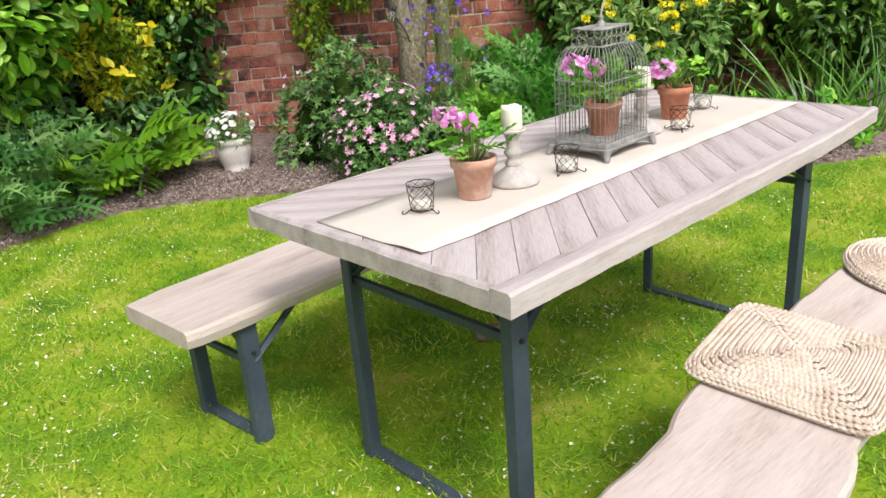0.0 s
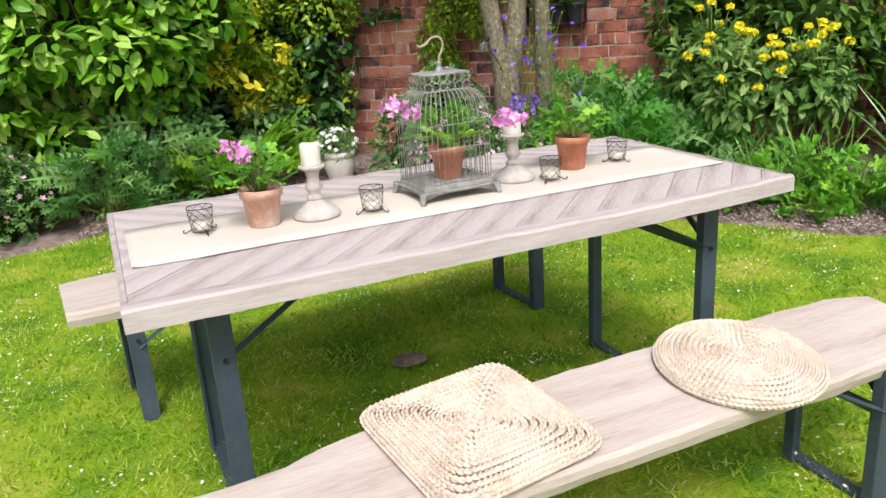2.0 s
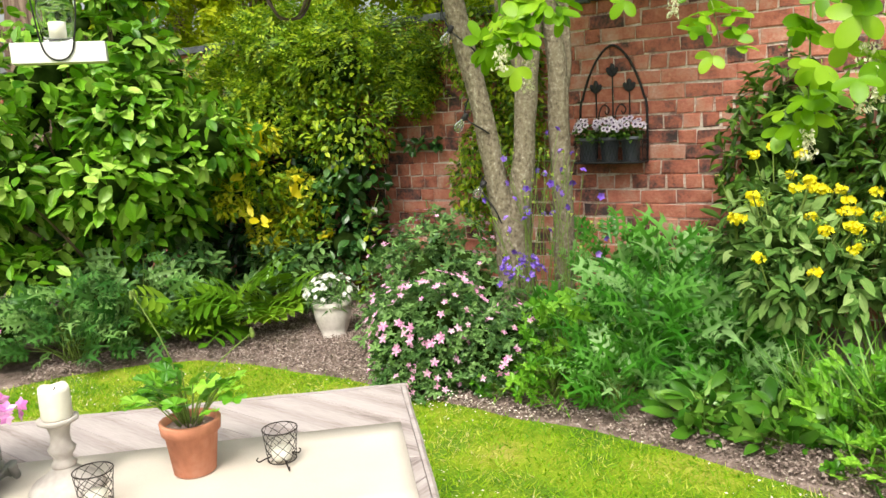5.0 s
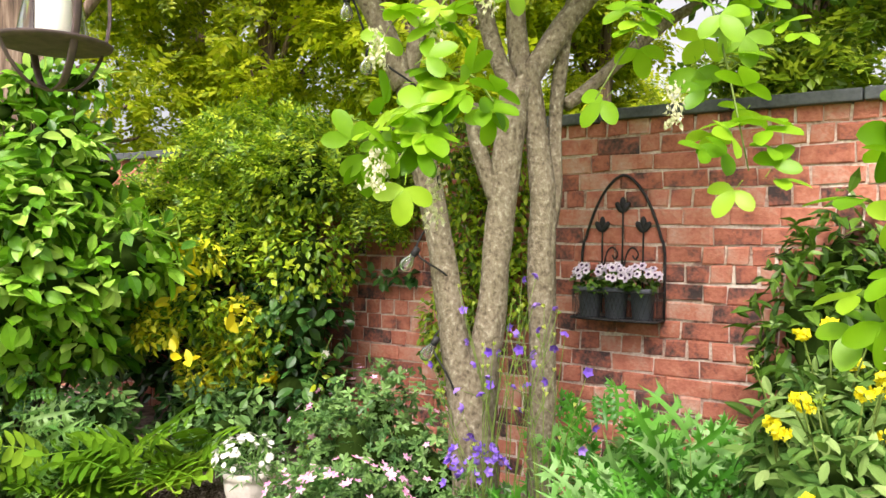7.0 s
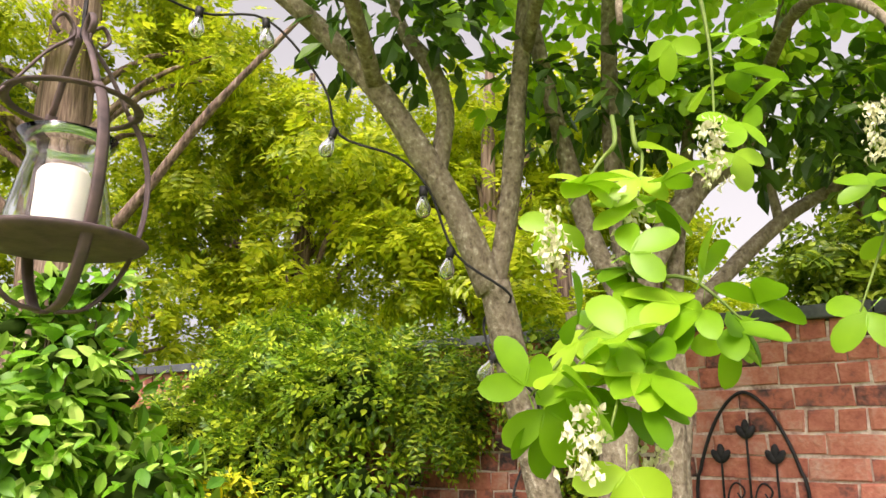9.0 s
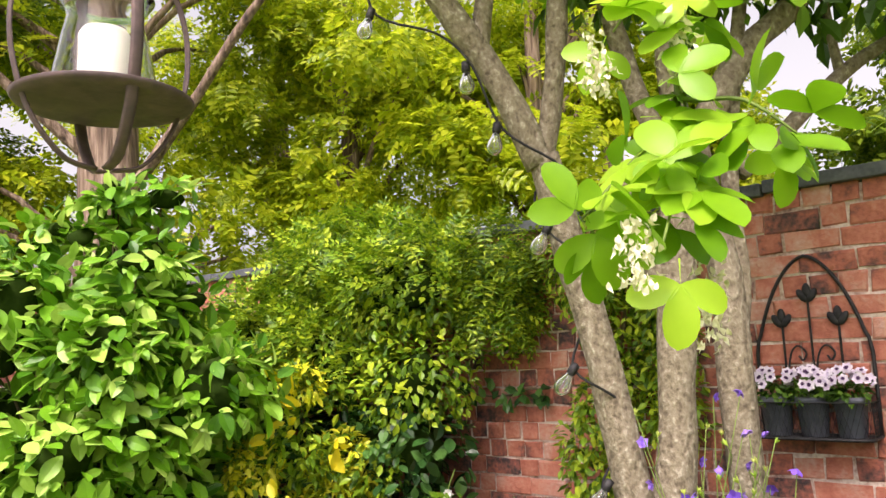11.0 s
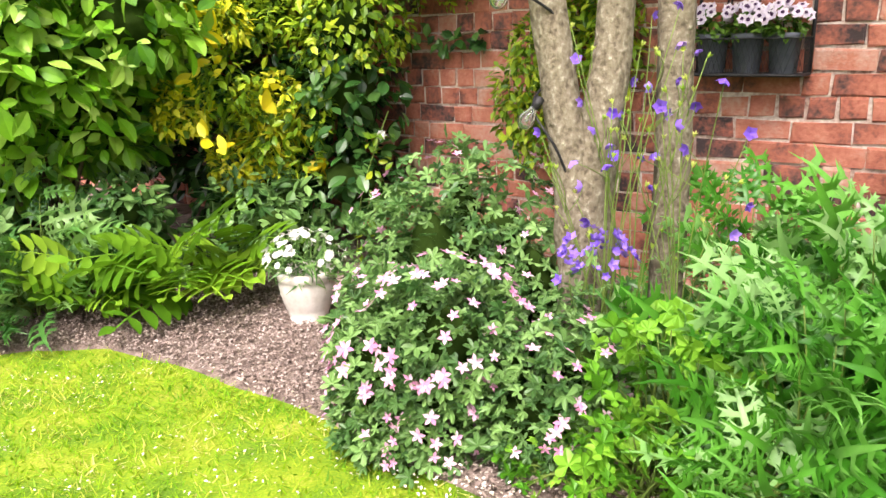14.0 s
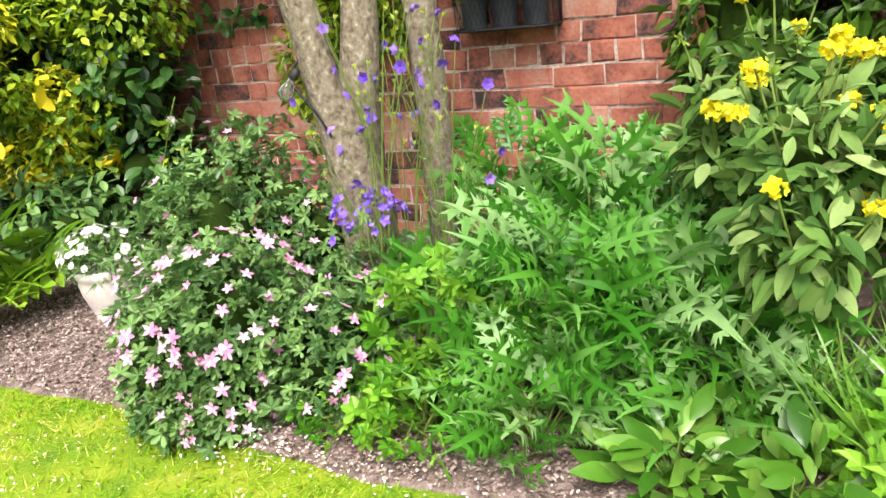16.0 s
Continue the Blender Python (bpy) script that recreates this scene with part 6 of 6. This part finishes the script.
        singles("flower", joined([bloom(5, 0.7, 0.6), moved(bloom(5, 0.5, 0.9), z=0.08, size=0.62)]), F_VIOLET, p, tips[pick], unit(r, n)[pick], face[pick], 0.044 + 0.014 * r.random(pick.sum()))
        singles("seed_head", bloom(5, 0.35, 1.1), F_SEED, p, tips[~pick], unit(r, n)[~pick], np.tile([0, 0, 1.0], ((~pick).sum(), 1)), 0.04 + 0.01 * r.random((~pick).sum()))
    # low violet bellflowers at the trunk's foot
    r = rng_of(136)
    p = plant("bellflower", 2.57, 2.92, "low clump of violet bellflowers at the trunk", "flowering plant")
    lumps = heap(r, (0, 0, 0.54), (0.17, 0.12, 0.1), 6)
    foliage("leafage", r, 160, lob, L_GERAN, p, [(0, 0, 0.28, 0.16, 0.14, 0.26)], 0.055, inner=0.3)
    stems("stemwork", r, (0, 0, 0), [l[:3] for l in lumps], 0.004, M_STALK, p)
    blooms("blossom", r, 48, bloom(5, 0.6, 0.5), F_PURPLE, p, lumps, 0.044, label="violet bell flowers")
    # lobed light green plants along the edge
    for k, (x, y, n, size, high, spread) in enumerate(((2.7, 2.62, 140, 0.11, 0.46, 0.22), (2.62, 2.48, 130, 0.085, 0.24, 0.22), (2.42, 2.62, 70, 0.07, 0.16, 0.16), (3.62, 1.66, 120, 0.12, 0.36, 0.24), (3.82, 1.3, 110, 0.12, 0.36, 0.24), (3.5, 1.42, 60, 0.1, 0.16, 0.16), (4.05, 1.0, 90, 0.12, 0.3, 0.24))):
        rosette("lobed_leaf_plant", "light green plant with rounded lobed leaves", x, y, n, size, high, spread, L_LOBED, 140 + k, leaf_lobed(5, 0.62, 300), "lobed plants along the border", lean=0.6)
    # broad pointed leaves
    for k, (x, y, n) in enumerate(((3.1, 1.95, 60), (3.3, 1.74, 46), (3.36, 2.08, 40))):
        rosette("broad_leaf_plant", "clump of broad pointed light green leaves", x, y, int(n * 1.8), 0.118, 0.2, 0.14, L_BROAD, 150 + k, leaf_fine(0.42, 0.3), "broad-leaved clumps", lean=0.7)
    # yellow-flowered phlomis
    for k, (x, y, z, size, n) in enumerate(((3.6, 2.02, 0.6, (0.25, 0.25, 0.28), 900), (3.7, 2.42, 0.72, (0.27, 0.27, 0.3), 1000), (3.93, 1.92, 0.62, (0.28, 0.28, 0.3), 900))):
        r = rng_of(160 + k)
        p = plant("phlomis", x, y, "grey-green phlomis bush with whorls of yellow flowers", "flowering shrub", "phlomis by the wall")
        lumps = heap(r, (0, 0, z), size, 12)
        core("twig_core", lumps, p, shrink=0.3)
        stems("stemwork", r, (0, 0, 0), [l[:3] for l in lumps], 0.006, M_STALK, p)
        foliage("leafage", r, n, leaf_fine(0.42, 0.3), L_SAGE, p, lumps, 0.078, hang=0.2, inner=0.3)
        tops, ways = shell(r, 20, [(a, b, c, d * 1.1, e * 1.1, g * 1.15) for a, b, c, d, e, g in lumps], 0.97, 0.35)
        for j, top in enumerate(tops):
            tip = top + ways[j] * 0.03 + np.array([0, 0, 0.035])
            bm = bmesh.new()
            tube(bm, [top - ways[j] * 0.09 - np.array([0, 0, 0.1]), top, tip], [0.004, 0.0035, 0.003], 5, 2)
            part("flower_stalk", bm, M_STALK, p, smooth=True)
            if j % 4 == 3:
                puff = unit(r, 16)
                v, f = scatter(leaf_oval(0.5), tip + puff * 0.012, puff, unit(r, 16), 0.012 + 0.006 * r.random(16))
                raw("flower_bud", v, f, F_SEED, p, "round pale green bud")
            else:
                puff = unit(r, 15)
                v, f = scatter(bloom(4, 0.85, 0.5), tip + puff * 0.02 * np.array([1, 1, 0.6]), unit(r, 15), puff + np.array([0, 0, 0.3]), 0.027 + 0.012 * r.random(15))
                raw("blossom", v, f, F_YELLOW, p, "whorl of yellow flowers")
    # tall dark shrubs behind
    for k, (x, y, z, size, n) in enumerate(((4.7, 2.4, 1.0, (0.6, 0.5, 0.8), 2000), (5.3, 1.7, 1.1, (0.7, 0.6, 0.9), 2000), (4.9, 1.25, 0.6, (0.5, 0.4, 0.5), 1200), (4.2, 3.0, 0.95, (0.42, 0.34, 0.62), 1300), (4.05, 2.75, 0.7, (0.3, 0.3, 0.45), 900), (6.2, 0.9, 1.1, (0.9, 0.7, 1.0), 2000))):
        r = rng_of(170 + k)
        p = plant("green_shrub", x, y, "dense mid-green shrub against the wall", "shrub", "shrubs by the wall")
        lumps = heap(r, (0, 0, z), size, 12)
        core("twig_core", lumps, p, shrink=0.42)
        stems("stemwork", r, (0, 0, 0), [l[:3] for l in lumps], 0.012, M_TWIG, p)
        foliage("leafage", r, n, slim, L_SHADE if k != 1 else L_BRIGHT, p, lumps, 0.1, hang=0.3, inner=0.6)
    # fine strap leaves
    for k, (x, y, n, size) in enumerate(((4.3, 1.2, 60, 0.6), (4.5, 0.95, 60, 0.6), (3.58, 1.8, 90, 0.42), (3.76, 1.62, 80, 0.42), (3.5, 2.1, 60, 0.4))):
        rosette("iris_clump", "clump of upright narrow strap-shaped leaves", x, y, n, size, 0.06, 0.13, L_BROAD, 180 + k, leaf_strap(0.022, 0.45), "strap-leaved clumps", bias=(0, 0), lean=2.6)
    # shrubs at the far left
    for k, (x, y, size, n) in enumerate(((-1.0, 4.7, (0.9, 0.6, 1.0), 2600), (-2.2, 4.6, (0.9, 0.6, 1.1), 2000), (-3.4, 4.6, (1.0, 0.7, 1.1), 1600))):
        r = rng_of(190 + k)
        p = plant("green_shrub", x, y, "dense green shrub along the border", "shrub", "shrubs by the wall")
        lumps = heap(r, (0, 0, 0.9), size, 12)
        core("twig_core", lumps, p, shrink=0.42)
        foliage("leafage", r, n, oval, L_SHADE, p, lumps, 0.11, hang=0.35, inner=0.6)
    # white rose stem by the wall
    p = plant("white_flower_stem", 1.9, 4.5, "single white flower on a thin climbing stem", "flowering plant")
    bm = bmesh.new()
    tube(bm, [(-0.15, 0.15, 0), (-0.1, 0.1, 0.4), (0.0, 0.0, 0.7), (0.06, 0, 0.85)], 0.003, 5, 4)
    part("stemwork", bm, M_STALK, p)
    r = rng_of(199)
    v, f = scatter(bloom(7, 0.6, 0.3), np.array([(0.02, -0.02, 0.74)] * 3), unit(r, 3), np.array([(0, -1, 0.3), (0.2, -1, 0.5), (-0.2, -1, 0)]), np.array([0.06, 0.045, 0.05]))
    raw("flower", v, f, F_WHITE, p, "white double flower")
    n = 40
    u = r.random(n)
    v, f = scatter(leaf_oval(0.5), np.stack([-0.12 + 0.14 * u, 0.12 - 0.12 * u, 0.75 * u], 1) + unit(r, n) * 0.05, unit(r, n), unit(r, n) + np.array([0, -0.5, 0.5]), 0.05 + 0.02 * r.random(n))
    tagged(raw("leafage", v, f, L_CLIMB, p), kind="stuff")


planting()


# ---- trees beyond the wall ----
def far_tree(x, y, trunk_r, high, lumps_at, n, mat, seed, label, limbs=(), size=0.15):
    r = rng_of(seed)
    tree = empty("tree", x, y, 0, 0, label, "tree", "trees beyond the wall")
    bm = bmesh.new()
    tube(bm, [(0, 0, -0.1), (0.03, 0, high * 0.3), (-0.04, 0.03, high * 0.65), (0, 0, high)], [trunk_r * 1.25, trunk_r, trunk_r * 0.8, trunk_r * 0.3], 16, 6, wobble=0.2)
    part("trunk", bm, M_BARK_FAR, tree, smooth=True)
    lumps = []
    for cx, cy, cz, rad, count in lumps_at:
        lumps += [(a, b, c, d * 0.6, e * 0.6, g * 0.5) for a, b, c, d, e, g in heap(r, (cx, cy, cz), (rad, rad, rad * 0.75), count * 3, 1.0)]
    for pts in limbs:
        bm = bmesh.new()
        tube(bm, [Vector(p) for p in pts], [0.07, 0.05, 0.04, 0.02][: max(2, len(pts))], 8, 4, wobble=0.2)
        part("branch", bm, M_BARK_FAR, tree, smooth=True)
    bm = bmesh.new()
    for k, l in enumerate(lumps):
        if k % 5 == 0:
            b = Vector((0, 0, max(1.5, l[2] - 1.2)))
            t = Vector(l[:3])
            tube(bm, [b, b.lerp(t, 0.5) + Vector((0, 0, 0.25)), t], [0.05, 0.032, 0.012], 6, 3, wobble=0.2)
    tagged(part("limbwork", bm, M_BARK_FAR, tree, smooth=True), kind="stuff")
    foliage("crown", r, n, leaf_frond(4, 0.42, 0.55, leaf_plain(0.55)), mat, tree, lumps, size * 1.7, hang=0.5, inner=0.15, loose=0.9)
    return tree


far_tree(-1.35, 8.1, 0.29, 9, ((-1.6, 0.5, 5.2, 1.6, 9), (1.0, 1.2, 6.0, 1.6, 9), (0.5, 0.8, 3.0, 0.9, 6), (-1.2, 0.2, 3.2, 1.1, 8)), 3600, L_TREE, 201, "large old tree with a ridged brown trunk beyond the wall",
         limbs=([(0.1, 0, 2.9), (0.9, -0.4, 3.7), (1.6, -0.6, 4.6), (2.4, -0.6, 5.6)], [(0, 0, 3.3), (-0.9, -0.3, 4.2), (-1.7, -0.3, 5.0)]))
far_tree(0.9, 9.6, 0.12, 6, ((0, 0, 3.0, 1.3, 10), (-0.9, 0.3, 4.5, 1.4, 10), (1.0, 0, 4.9, 1.4, 10)), 3500, L_TREE, 202, "yellow-green leafy tree beyond the wall")
far_tree(3.0, 8.6, 0.12, 6, ((0, 0, 3.0, 1.1, 9), (-0.9, 0, 4.2, 1.2, 9), (0.7, 0.3, 4.9, 1.2, 8)), 3000, L_TREE, 203, "yellow-green leafy tree beyond the wall")
far_tree(5.0, 9.3, 0.12, 5, ((0, 0, 2.8, 1.0, 7), (-0.2, 0, 4.2, 1.0, 7)), 2400, L_TREE, 208, "yellow-green leafy tree beyond the wall")
far_tree(-4.2, 8.8, 0.2, 8, ((0, 0, 3.4, 1.6, 10), (-0.8, 0.3, 5.2, 1.6, 9), (1.2, 0, 5.2, 1.4, 8)), 3400, L_TREE_DARK, 204, "deep green leafy tree beyond the wall")
far_tree(6.2, 7.0, 0.14, 5, ((0, 0, 2.9, 0.9, 8), (0.5, 0, 4.1, 1.1, 8)), 3000, L_TREE_DARK, 205, "deep green leafy tree beyond the wall")
far_tree(-0.6, 12.5, 0.2, 8, ((0, 0, 2.8, 1.8, 10), (1.5, 0, 5.5, 1.8, 10), (-2.2, 0, 5.5, 1.8, 10), (2.5, 0, 3.0, 1.5, 8)), 3700, L_TREE, 206, "yellow-green leafy tree beyond the wall")
far_tree(4.5, 12.0, 0.2, 7, ((0, 0, 2.6, 1.4, 9), (1.5, 0, 3.2, 1.4, 8), (-1.5, 0, 4.8, 1.5, 8)), 2600, L_TREE, 207, "yellow-green leafy tree beyond the wall")
fallen_petals(rng_of(301))
grass(rng_of(302))
